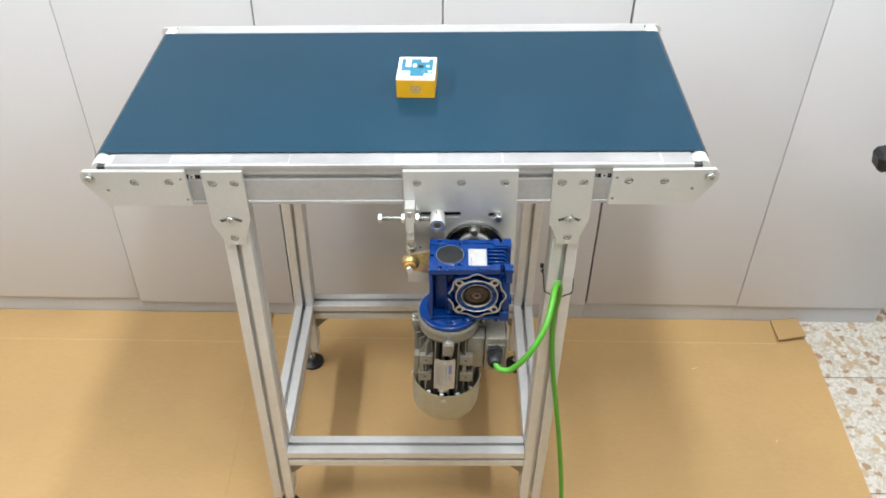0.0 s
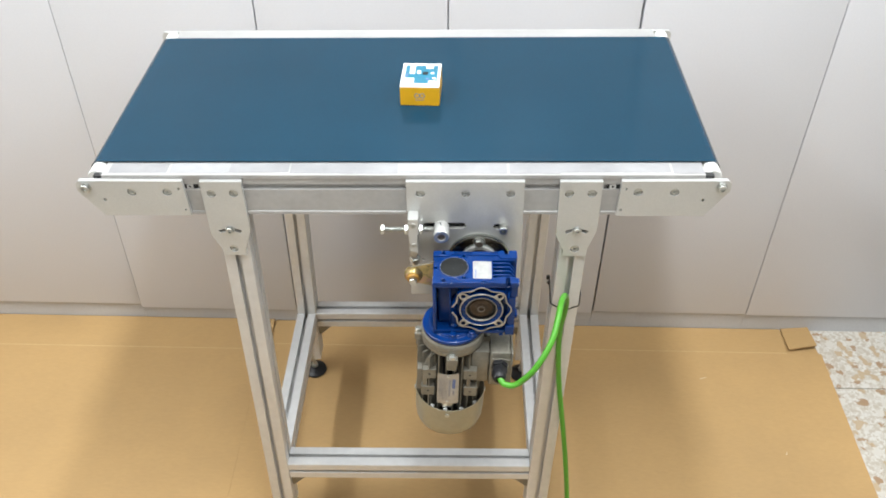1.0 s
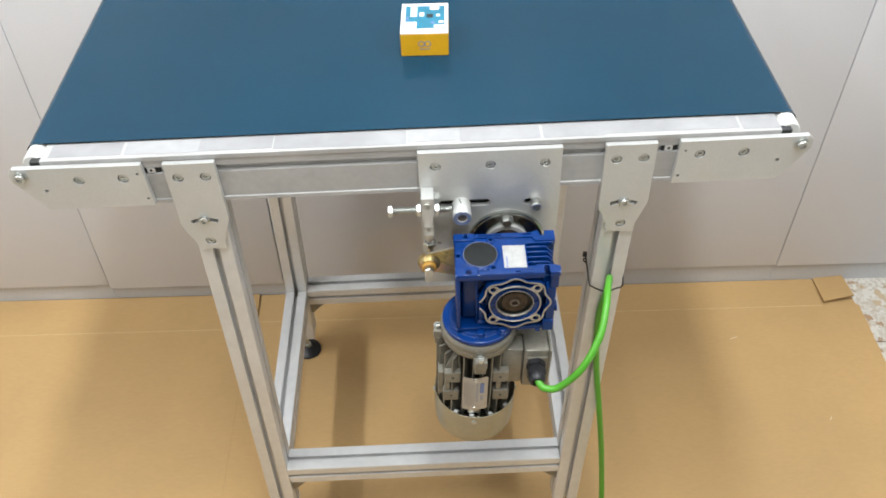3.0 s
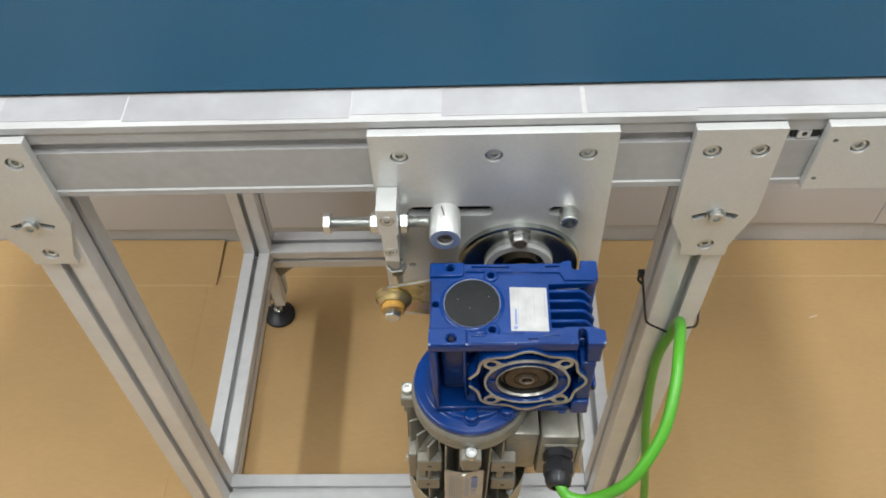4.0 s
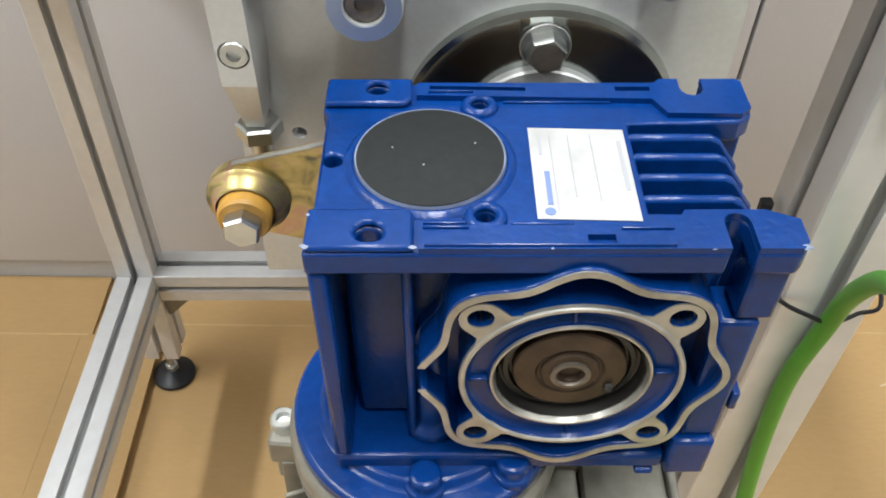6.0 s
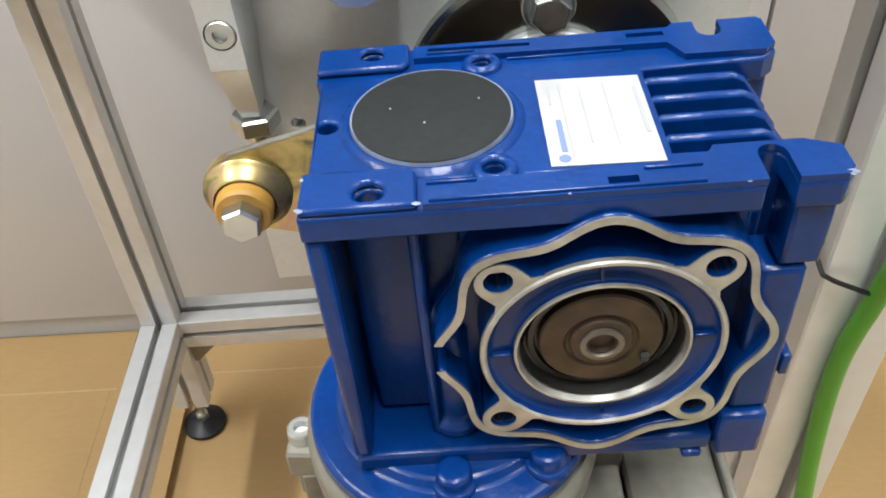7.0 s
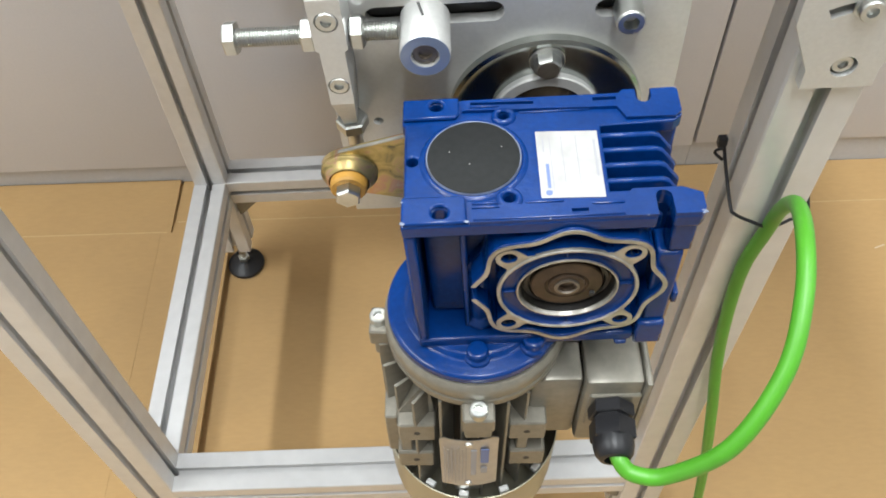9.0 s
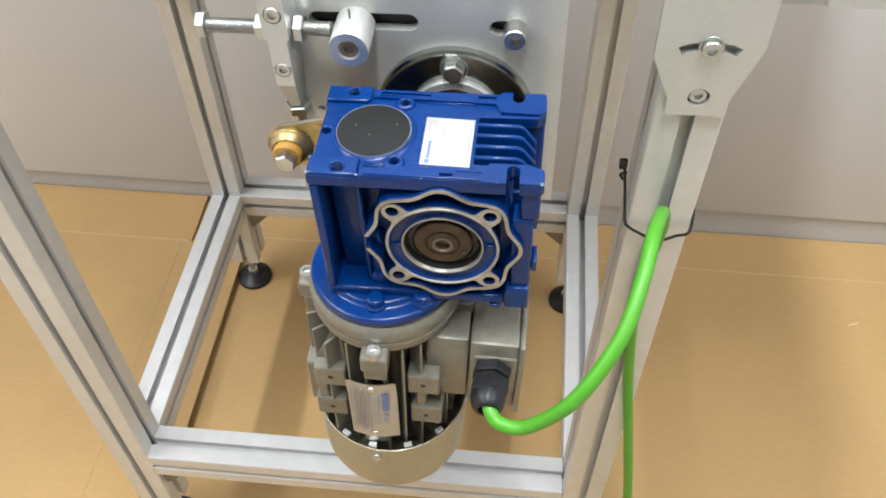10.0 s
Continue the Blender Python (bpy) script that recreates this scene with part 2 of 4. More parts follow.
# ---- the room ----
floor = tagged(new("floor"), "speckled cream and brown terrazzo tile floor", "floor", kind="structure")
bm = box(bmesh.new(), -3.0, 3.0, -5.2, 2.5, -0.10, -0.006)
part("subfloor", bm, M_DARK, floor, smooth=False)
bm = box(bmesh.new(), -0.1985, 0.1985, -0.1985, 0.1985, -0.006, 0.0, 0.0008, 1)
tile = part("tile", bm, M_TERRAZZO, floor, smooth=False)
tile.matrix_basis = Matrix.Translation((-2.80, -5.0, 0))
for i in range(15):
    for j in range(19):
        if i or j:
            share(tile, floor, Matrix.Translation((-2.80 + 0.4 * i, -5.0 + 0.4 * j, 0)))

for nm, b in (("wall_south", (-3.1, 3.1, -5.3, -5.2, 0, CEIL)), ("wall_north", (-3.1, 3.1, 2.5, 2.6, 0, CEIL)), ("wall_west", (-3.1, -3.0, -5.2, 2.5, 0, CEIL)), ("wall_east", (3.0, 3.1, -5.2, 2.5, 0, CEIL))):
    tagged(part(nm, box(bmesh.new(), *b), M_WALL, smooth=False), "plain white painted room wall", "wall", kind="structure")
tagged(part("ceiling", box(bmesh.new(), -3.1, 3.1, -5.3, 2.6, CEIL, CEIL + 0.1), M_CEIL, smooth=False), "plain white painted ceiling", "ceiling", kind="structure")

for lx, ly, sx, sy, power in LAMPS:
    lamp = thing("ceiling_lamp", "white ceiling lamp with fluorescent tubes", "ceiling lamp", "ceiling lamps")
    lamp.location = (lx, ly, CEIL)
    bm = box(bmesh.new(), -sx / 2 - 0.03, sx / 2 + 0.03, -sy / 2 - 0.03, sy / 2 + 0.03, -0.05, 0, 0.005)
    part("housing", bm, M_CEIL, lamp)
    d = bpy.data.lights.new("tube_light", "AREA")
    d.shape, d.size, d.size_y, d.energy, d.color = "RECTANGLE", sx, sy, power, (0.93, 0.98, 1.0)
    o = new("tube_light", d)
    o.location = (lx, ly, CEIL - 0.06)

# ---- cabinets along the wall ----
SEAMS = [-1.905, -1.435, -0.965, -0.485, -0.029, 0.424, 0.892, 1.350]
DOOR_Y = 1.82
for i, (a, b) in enumerate(zip(SEAMS, SEAMS[1:])):
    low = (0.074, 0.074, 0.060, 0.066, 0.072, 0.078, 0.074)[i]
    cab = thing("tall_cabinet", "tall light grey laminate cabinet with a flat closed door", "cabinet", "cabinets along the wall")
    bm = box(bmesh.new(), a + 0.0005, b - 0.0005, 1.842, 2.45, low + 0.012, 2.3)
    part("body", bm, M_DOOR, cab, smooth=False)
    g = (0.001, 0.001, 0.0008, 0.0018, 0.0018, 0.003, 0.0013)[i]
    g2 = (0.001, 0.0008, 0.0018, 0.0018, 0.003, 0.0013, 0.001)[i]
    bm = box(bmesh.new(), a + g, b - g2, DOOR_Y, 1.839, low, 2.29, 0.0012)
    part("door", bm, M_DOOR, cab)
    bm = box(bmesh.new(), a + 0.0005, b - 0.0005, 1.832, 1.87, 0.0, low - (0.0045 if i < 2 else 0.0015))
    part("plinth", bm, M_PLINTH, cab, smooth=False)

# ---- cardboard ----
card = thing("cardboard_sheet", "large flattened brown cardboard sheet on the floor", "cardboard")
bm = bmesh.new()
sheet(bm, [(-0.60, 0.2), (1.082, 0.2), (1.101, 1.15), (1.114, 1.7287), (-0.60, 1.7287)], [], 0.004, Matrix.Translation((0, 0, 0.0014)))
part("panel", bm, M_CARD, card, smooth=False)
bm = bmesh.new()
sheet(bm, [(-0.5545, 1.7292), (1.012, 1.7292), (1.014, 1.8300), (-0.5545, 1.8300)], [], 0.0038, Matrix.Translation((0, 0, 0.0014)))
part("flap", bm, M_CARD, card, smooth=False)
bm = bmesh.new()
sheet(bm, [(-1.74, 0.2), (1.078, 0.2), (1.098, 1.15), (1.110, 1.72), (1.100, 1.829), (-1.74, 1.829)], [], 0.0010, Matrix.Translation((0, 0, 0.0002)))
part("liner", bm, M_CARD, card, smooth=False)
bm = bmesh.new()
sheet(bm, [(0.0, 0.0), (0.086, 0.012), (0.082, 0.100), (0.0, 0.100)], [], 0.004, Matrix.Translation((1.018, 1.738, 0.009)) @ Matrix.Rotation(radians(-6), 4, "Y") @ Matrix.Rotation(radians(-4), 4, "X"))
part("loose_flap", bm, M_CARD, card, "torn cardboard flap standing up slightly", smooth=False)
left = thing("cardboard_sheet", "flattened brown cardboard sheet with a lifted edge", "cardboard")
for x0, x1 in ((-1.75, -0.5757), (-0.5753, -0.440)):
    bm = bmesh.new()
    n = 14
    lo, hi = [], []
    for i in range(n + 1):
        x = x0 + (x1 - x0) * i / n
        lift = 0.0058 + (0.010 * ((x + 0.5738) / 0.134) ** 2 if x > -0.5738 else 0.0)
        for rows_, dz in ((lo, 0.0), (hi, 0.004)):
            rows_.append([bm.verts.new((x + (0.010 * (1 - (y - 0.2) / 1.5)), y, lift + dz)) for y in (0.2, 0.7, 1.05, 1.30, 1.5, 1.60, 1.7020)])
    for i in range(n):
        for j in range(6):
            bm.faces.new((lo[i][j], lo[i][j + 1], lo[i + 1][j + 1], lo[i + 1][j]))
            bm.faces.new((hi[i][j], hi[i + 1][j], hi[i + 1][j + 1], hi[i][j + 1]))
    for i in (0, n):
        for j in range(6):
            bm.faces.new((lo[i][j], hi[i][j], hi[i][j + 1], lo[i][j + 1]))
    for j in (0, 6):
        for i in range(n):
            bm.faces.new((lo[i][j], lo[i + 1][j], hi[i + 1][j], hi[i][j]))
    part("panel", bm, M_CARD, left, smooth=False)
bm = bmesh.new()
sheet(bm, [(-1.75, 1.7022), (-0.5575, 1.7022), (-0.5595, 1.8300), (-1.75, 1.8300)], [], 0.004, Matrix.Translation((0, 0, 0.0058)))
part("flap", bm, M_CARD, left, smooth=False)

M_CREASE = mat("pale_cardboard_crease", (0.56, 0.385, 0.19), 0.8, 0.0, 0.06, 50)
for th, x0, x1, y, z in ((left, -1.70, -0.565, 1.7021, 0.0098), (card, -0.55, 1.01, 1.7290, 0.0055)):
    bm = box(bmesh.new(), x0, x1, y - 0.0013, y + 0.0013, z - 0.0004, z + 0.0002)
    part("crease", bm, M_CREASE, th, "pale pressed crease", smooth=False)
for x, y, a, l in ((0.734, 1.623, 20, 0.010), (0.905, 1.36, 60, 0.005)):
    bm = box(bmesh.new(), -l, l, -0.0012, 0.0012, 0.0, 0.0004)
    o = part("scuff", bm, M_SCUFF, card)
    o.matrix_basis = Matrix.Translation((x, y, 0.0055 if x > -0.5 else 0.0099)) @ Matrix.Rotation(radians(a), 4, "Z")

# ---- black bar end beside the cabinets; base and post are added, unseen ----
stand = thing("black_stand", "black square bar end beside the cabinets on an added stand", "stand")
bm = box(bmesh.new(), 1.40, 1.60, 1.36, 1.60, 0.0, 0.02, 0.004, 1)
part("base", bm, M_BLACK, stand)
bm = box(bmesh.new(), 1.48, 1.52, 1.46, 1.50, 0.02, 0.98, 0.004, 1)
part("post", bm, M_BLACK, stand)
bm = box(bmesh.new(), -0.025, 0.025, -0.026, 0.026, 0.0, 0.52, 0.010, 1)
bm.transform(Matrix.Translation((0.935, 1.48, 0.856)) @ Matrix.Rotation(radians(78), 4, "Y"))
part("arm", bm, M_BLACK, stand)

# ---- conveyor ----
conv = thing("belt_conveyor", "teal belt conveyor on an aluminium profile stand", "conveyor")
conv.matrix_basis = TILT
Y0, Y1 = 1.110, 1.650          # faces of the side frames
XL, XR = -0.600, 0.450         # roller axes
ZT = 1.084                     # top of the side frames
LEAN = 0.027                   # the legs lean against the level of the belt
LEGX = (-0.3990, 0.2072)       # at the lower rails
LEGY = (1.134, 1.626)


# belt: a closed loop round both rollers
bm = bmesh.new()
zr, rr = ZT + 0.003 - 0.0165, 0.0165
loop = [(XR, zr + rr)] + arc(XR, zr, rr, 90, -90, 12) + [(XL, zr - rr)] + arc(XL, zr, rr, 270, 90, 12)
rows = [[bm.verts.new((x, y, z)) for x, z in loop] for y in (1.147, 1.149, 1.606, 1.608)]
for a, b in zip(rows, rows[1:]):
    for i in range(len(loop)):
        j = (i + 1) % len(loop)
        bm.faces.new((a[i], a[j], b[j], b[i]))
belt = part("belt", bm, M_BELT, conv, "glossy teal conveyor belt")

for x in (XL, XR):
    bm = bmesh.new()
    rod(bm, 0.0148, 0.520, Matrix.Translation((x, 1.642, zr)) @ Matrix.Rotation(radians(90), 4, "X"), 24, 0.001)
    part("roller", bm, M_WHITE, conv, "white end roller")

# side frames: a channel with lips above and below and one slot
def side_frame(flip):
    pts = [(0.0, ZT), (0.0, ZT - 0.007), (0.0015, ZT - 0.008), (0.0015, 1.0645), (0.0075, 1.0645), (0.0075, 1.0530), (0.0015, 1.0530), (0.0015, 1.008), (0.0, 1.007), (0.0, 1.001),
           (0.030, 1.001), (0.030, 1.040), (0.036, 1.066), (0.036, ZT)]
    bm = bmesh.new()
    m = Matrix(((0, 0, 1, -0.585), (1, 0, 0, Y0), (0, 1, 0, 0), (0, 0, 0, 1)))
    if flip:
        m = Matrix(((0, 0, 1, -0.585), (-1, 0, 0, Y1), (0, 1, 0, 0), (0, 0, 0, 1)))
    sheet(bm, pts, [], 1.018, m)
    return part("side_frame", bm, M_STRIP, conv, smooth=False)


side_frame(False)
side_frame(True)
bm = box(bmesh.new(), -0.585, 0.433, 1.147, 1.613, 1.070, 1.0832)
part("slider_bed", bm, M_STRIP, conv, smooth=False)


x = -0.575
random.seed(5)
while x < 0.40:
    w = random.uniform(0.05, 0.13)
    bm = box(bmesh.new(), x, min(x + w, 0.432), 1.1145 + random.uniform(0, 0.004), 1.1458, ZT + 0.0001, ZT + 0.0004)
    part("tape_patch", bm, random.choice((M_TAPE, M_TAPE2, M_TAPE)), conv, smooth=False)
    x += w + random.choice((0.0, 0.0015, 0.004))


def hanger(cx, kind, back=False):
    """Plates that carry the ends and the legs; drawn in x and z."""
    y = Y0 - 0.001 if not back else Y1 + 0.009
    bm = bmesh.new()
    holes, screws = [], []
    if kind == "leg":
        outer = [(cx - 0.0355, 1.0765), (cx - 0.0355, 0.962), (cx - 0.021, 0.928), (cx - 0.021, 0.914), (cx + 0.021, 0.914), (cx + 0.021, 0.928), (cx + 0.0355, 0.972), (cx + 0.0355, 1.0765)]
        screws = [(cx - 0.019, 1.052), (cx + 0.019, 1.052), (cx, 0.930)]
        arcs = arc(cx, 0.932, 0.0445, 62, 118, 10) + arc(cx, 0.932, 0.0375, 118, 62, 10)
        holes = [arcs]
    else:
        s = -1 if kind == "left" else 1
        inner = cx - s * 0.090
        tip = cx + s * 0.086
        outer = [(inner, 1.0775), (tip, 1.0785), (tip + s * 0.006, 1.072), (tip + s * 0.006, 1.058), (tip - s * 0.029, 1.005), (inner - s * 0.003, 1.005)]
        screws = [(cx, 1.055), (cx - s * 0.061, 1.055)]
        holes = [circle(cx + s * 0.05, 1.039, 0.003, 10), circle(inner + s * 0.008, 1.062, 0.0022, 10), circle(inner + s * 0.004, 1.018, 0.0022, 10)]
    holes += [circle(x, z, 0.0076, 18) for x, z in screws]
    sheet(bm, outer, holes, 0.008, facing(y))
    pl = part({"leg": "leg_plate"}.get(kind, "end_plate"), bm, M_PLATE, conv, smooth=False)
    for x, z in screws:
        screw(pl, x, y - 0.0022, z, 0.86)
    if kind == "leg":
        bm = bmesh.new()
        rod(bm, 0.0085, 0.0015, towards(cx, y - 0.008, 0.973), 20, 0.0003)
        part("washer", bm, M_ZINC, pl)
        screw(pl, cx, y - 0.0095, 0.973, 0.95)
    elif not back:
        s = -1 if kind == "left" else 1
        xt = cx + s * 0.077
        bm = bmesh.new()
        rod(bm, 0.0105, 0.002, towards(xt, y - 0.008, 1.065), 20, 0.0005)
        part("washer", bm, M_ZINC, pl)
        screw(pl, xt, y - 0.010, 1.065, 1.1)
    return pl


for back in (False, True):
    for x in (-0.382, 0.227):
        hanger(x, "leg", back)
    hanger(-0.537, "left", back)
    hanger(0.384, "right", back)

# dark blocks paint the shaded gap beside each end roller
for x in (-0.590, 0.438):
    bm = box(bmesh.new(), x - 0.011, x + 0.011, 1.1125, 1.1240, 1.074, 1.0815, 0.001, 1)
    part("gap_shade_block", bm, M_DARK, conv)
# slot nuts that show between the plates; dark boxes paint the shaded slot
for x in (-0.437, 0.283):
    bm = box(bmesh.new(), x - 0.011, x + 0.011, Y0 + 0.0045, Y0 + 0.0085, 1.0535, 1.0640, 0.0004, 1)
    nut = part("slot_nut", bm, M_DARK, conv, "slot opening painted dark with a pale nut in it")
    bm = box(bmesh.new(), x - 0.007, x + 0.004, Y0 + 0.0022, Y0 + 0.0044, 1.0540, 1.0632, 0.0006, 1)
    part("nut_face", bm, M_PROFILE, nut)
    # dark disc painted on as the hole in the nut
    bm = bmesh.new()
    rod(bm, 0.0022, 0.0003, towards(x - 0.0015, Y0 + 0.0023, 1.0590), 12, 0.0)
    part("painted_hole", bm, M_DARK, nut)

RZ = 0.246
for x in LEGX:
    lean = Matrix.Identity(4)
    lean[0][2] = LEAN
    for y in LEGY:
        leg = bar("leg", 0.995 - 0.088, Matrix.Translation((x, y, RZ)) @ lean @ Matrix.Translation((0, 0, 0.088 - RZ)), conv)
        xf = x - LEAN * RZ
        foot = Matrix.Translation((xf, y, -math.tan(0.021) * xf))
        bm = bmesh.new()
        rod(bm, 0.0055, 0.080, foot @ Matrix.Translation((0, 0, 0.014)), 12)
        lathe(bm, [(0, 0.0245), (0.010, 0.0245), (0.010, 0.033), (0, 0.033)], foot, 6)
        part("stud", bm, M_ZINC, leg, "bright threaded stud with a nut")
        bm = bmesh.new()
        lathe(bm, [(0, 0.0060), (0.030, 0.0060), (0.033, 0.008), (0.032, 0.013), (0.014, 0.024), (0.0, 0.025)], foot, 28)
        part("foot_pad", bm, M_BLACK, leg, "black rubber levelling foot")
for y in LEGY:
    bar("cross_rail", LEGX[1] - LEGX[0] - W - 0.001, along_x(LEGX[0] + W / 2 + 0.0005, y, RZ), conv)
for x in LEGX:
    bar("side_rail", LEGY[1] - LEGY[0] - W - 0.001, Matrix.Translation((x, LEGY[1] - W / 2 - 0.0005, RZ)) @ Matrix.Rotation(radians(90), 4, "X"), conv)
# corner gussets under the rails
for sx, x in ((1, LEGX[0] + W / 2), (-1, LEGX[1] - W / 2)):
    for y in LEGY:
        bm = bmesh.new()
        zt = RZ - W / 2 - 0.0005
        sheet(bm, [(x + sx * 0.0005, zt), (x + sx * 0.038, zt), (x + sx * 0.038, zt - 0.004), (x + sx * 0.005, zt - 0.037), (x + sx * 0.0005, zt - 0.037)], [], 0.034, facing(y + 0.017))
        part("gusset", bm, M_CAST, conv, "cast corner bracket", smooth=False)

# ---- motor plate and its fittings ----
PX0, PX1 = -0.068, 0.132
YP = Y0 - 0.001
bm = bmesh.new()
psc = [(-0.0440, 1.052), (0.0330, 1.052), (0.109, 1.052)]
sheet(bm, [(PX0, 1.0765), (PX0, 0.82), (PX1, 0.82), (PX1, 1.0765)],
      [circle(x, z, 0.0074, 18) for x, z in psc] + [slot(-0.035, 0.027, 0.983, 0.0065), slot(0.087, 0.100, 0.981, 0.0058), circle(-0.043, 0.905, 0.0032, 12), circle(0.057, 0.906, 0.020, 28)], 0.008, facing(YP))
mplate = part("motor_plate", bm, M_PLATE, conv, "square brushed aluminium motor plate", smooth=False)
for x, z in psc:
    screw(mplate, x, YP - 0.0022, z, 0.88)
YF = YP - 0.008
bm = bmesh.new()
lathe(bm, [(0.0052, -0.008), (0.0078, 0.0), (0.0078, 0.0125), (0.007, 0.0135), (0.0042, 0.0135), (0.004, 0.007), (0, 0.006)], towards(0.0985, YF, 0.981), 22)
part("cap_screw", bm, M_ZINC, mplate)
bm = bmesh.new()
lathe(bm, [(0.0, 0.0), (0.0134, 0.0), (0.0134, 0.029), (0.0128, 0.030), (0.0072, 0.030), (0.0068, 0.027), (0.0, 0.026)], towards(-0.009, YF, 0.981), 36)
part("round_stop", bm, M_PLATE, mplate, "round aluminium stop pin with a marker stroke")
bm = bmesh.new()
lathe(bm, [(0.0129, 0.0299), (0.0129, 0.0303), (0.0076, 0.0303), (0.0076, 0.0299)], towards(-0.009, YF, 0.981), 36)
part("stop_face", bm, M_BLUED, mplate, "bluish turned end face")
bm = bmesh.new()
lathe(bm, [(0.0064, 0.0272), (0.0064, 0.0285), (0.0036, 0.0285), (0.0034, 0.0265), (0, 0.0265)], towards(-0.009, YF, 0.981), 20)
part("stop_screw", bm, M_WORN, mplate, "brown oily socket screw")
bm = box(bmesh.new(), -0.0007, 0.0007, -0.0055, 0.0055, 0.0, 0.0003)
mk = part("pen_mark", bm, M_MARK, mplate)
mk.matrix_basis = Matrix.Translation((-0.0105, YF - 0.009, 0.9944)) @ Matrix.Rotation(radians(14), 4, "Z")

# block with the tension bolt
bm = bmesh.new()
sheet(bm, [(-0.0655, 1.0165), (-0.0655, 0.985), (-0.0635, 0.9835), (-0.0635, 0.9465), (-0.0505, 0.9465), (-0.0505, 0.9835), (-0.0485, 0.985), (-0.0485, 1.0165)], [circle(-0.057, 1.003, 0.0062, 16), circle(-0.057, 0.960, 0.0058, 16)], 0.026, facing(YF - 0.0005))
blk = part("tension_block", bm, M_PLATE, mplate, "bright milled tension block", smooth=False)
screw(blk, -0.057, YF - 0.0235, 1.003, 0.78)
screw(blk, -0.057, YF - 0.0235, 0.960, 0.74)
by, bz = YF - 0.013, 0.985
bm = bmesh.new()
thread = [(0.0, 0.0)] + [(0.0052 if i % 2 else 0.0046, 0.0007 * i) for i in range(122)] + [(0.0, 0.0853)]
lathe(bm, thread, along_x(-0.108, by, bz), 16)
lathe(bm, [(0, 0), (0.0078, 0), (0.0092, 0.001), (0.0092, 0.0066), (0, 0.0066)], along_x(-0.1145, by, bz), 6)
part("tension_bolt", bm, M_ZINC, mplate, "long zinc hex bolt")
for x in (-0.0735, -0.0478):
    bm = bmesh.new()
    lathe(bm, [(0.0052, 0), (0.0082, 0), (0.0094, 0.001), (0.0094, 0.0063), (0.0082, 0.0073), (0.0052, 0.0073)], along_x(x, by, bz), 6)
    part("lock_nut", bm, M_ZINC, mplate)
bm = bmesh.new()
top_ring = [bm.verts.new((x, y, 0.9463)) for x, y in ((-0.0633, YF - 0.0263), (-0.0507, YF - 0.0263), (-0.0507, YF - 0.0007), (-0.0633, YF - 0.0007))]
low_ring = [bm.verts.new((x, y, 0.9195)) for x, y in ((-0.0606, YF - 0.0150), (-0.0534, YF - 0.0150), (-0.0534, YF - 0.0007), (-0.0606, YF - 0.0007))]
for i in range(4):
    bm.faces.new((low_ring[i], low_ring[(i + 1) % 4], top_ring[(i + 1) % 4], top_ring[i]))
bm.faces.new(low_ring[::-1])
part("block_tail", bm, M_PLATE, blk, smooth=False)
bm = bmesh.new()
rod(bm, 0.0046, 0.030, Matrix.Translation((-0.057, YF - 0.0098, 0.890)), 16, 0.0005)
lathe(bm, [(0.0046, 0), (0.0084, 0), (0.0096, 0.001), (0.0096, 0.0068), (0.0084, 0.0078), (0.0046, 0.0078)], Matrix.Translation((-0.057, YF - 0.0098, 0.9112)), 6, radians(10))
part("torque_stud", bm, M_ZINC, mplate, "short vertical stud with a nut")

# backing added behind the slots, coloured dark so that they look hollow
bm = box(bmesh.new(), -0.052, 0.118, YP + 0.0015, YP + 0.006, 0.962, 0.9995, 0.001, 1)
part("slot_backing", bm, M_DARK, mplate, "dark backing added behind the slots")
# turned disc behind the gearbox
DX, DZ = 0.057, 0.909
bm = bmesh.new()
lathe(bm, [(0.0, 0.004), (0.020, 0.004), (0.0240, 0.003), (0.049, 0.003), (0.0545, 0.006), (0.0568, 0.005), (0.0568, 0.0)], towards(DX, YF, DZ), 64)
disc = part("bearing_disc", bm, M_DISC, mplate, "turned zinc plated bearing flange")
bm = bmesh.new()
lathe(bm, [(0.0318, 0.003), (0.0318, 0.0066), (0.0310, 0.0074), (0.0252, 0.0078), (0.0246, 0.0070), (0.0243, 0.0035)], towards(DX, YF, DZ), 64)
part("collar", bm, M_PLATE, disc, "bright turned collar")
bm = bmesh.new()
rod(bm, 0.0100, 0.0016, towards(DX, YF - 0.003, 0.9495), 24, 0.0003)
part("washer", bm, M_ZINC, mplate)
bm = bmesh.new()
lathe(bm, [(0, 0), (0.0080, 0), (0.0080, 0.0060), (0.0072, 0.0072), (0.0060, 0.0072)], towards(DX, YF - 0.0046, 0.9495), 6, radians(15))
bolt = part("hex_bolt", bm, M_ZINC, mplate, "zinc hex bolt with an oily dark head")
bm = bmesh.new()
lathe(bm, [(0.0061, 0.0068), (0.0060, 0.0074), (0.0, 0.0075)], towards(DX, YF - 0.0046, 0.9495), 18)
part("bolt_face", bm, M_WORN, bolt)

# ---- worm gearbox ----
gear = thing("worm_gear_motor", "blue worm gearbox on a grey electric motor", "gear motor")
gear.matrix_basis = TILT @ Matrix.Translation((0.001, 0.0045, 0.0005))
HX, HZ = 0.0588, 0.8972            # output axis
AX, AY = 0.010, 1.0110           # motor axis
FY = 0.9735                      # machined front face
TOP = 0.9545
ghole = [(-0.006, 1.054, 0.0036), (0.029, 1.046, 0.0030), (-0.0185, 1.018, 0.0030), (-0.005, 0.983, 0.0040), (0.029, 0.991, 0.0032)]


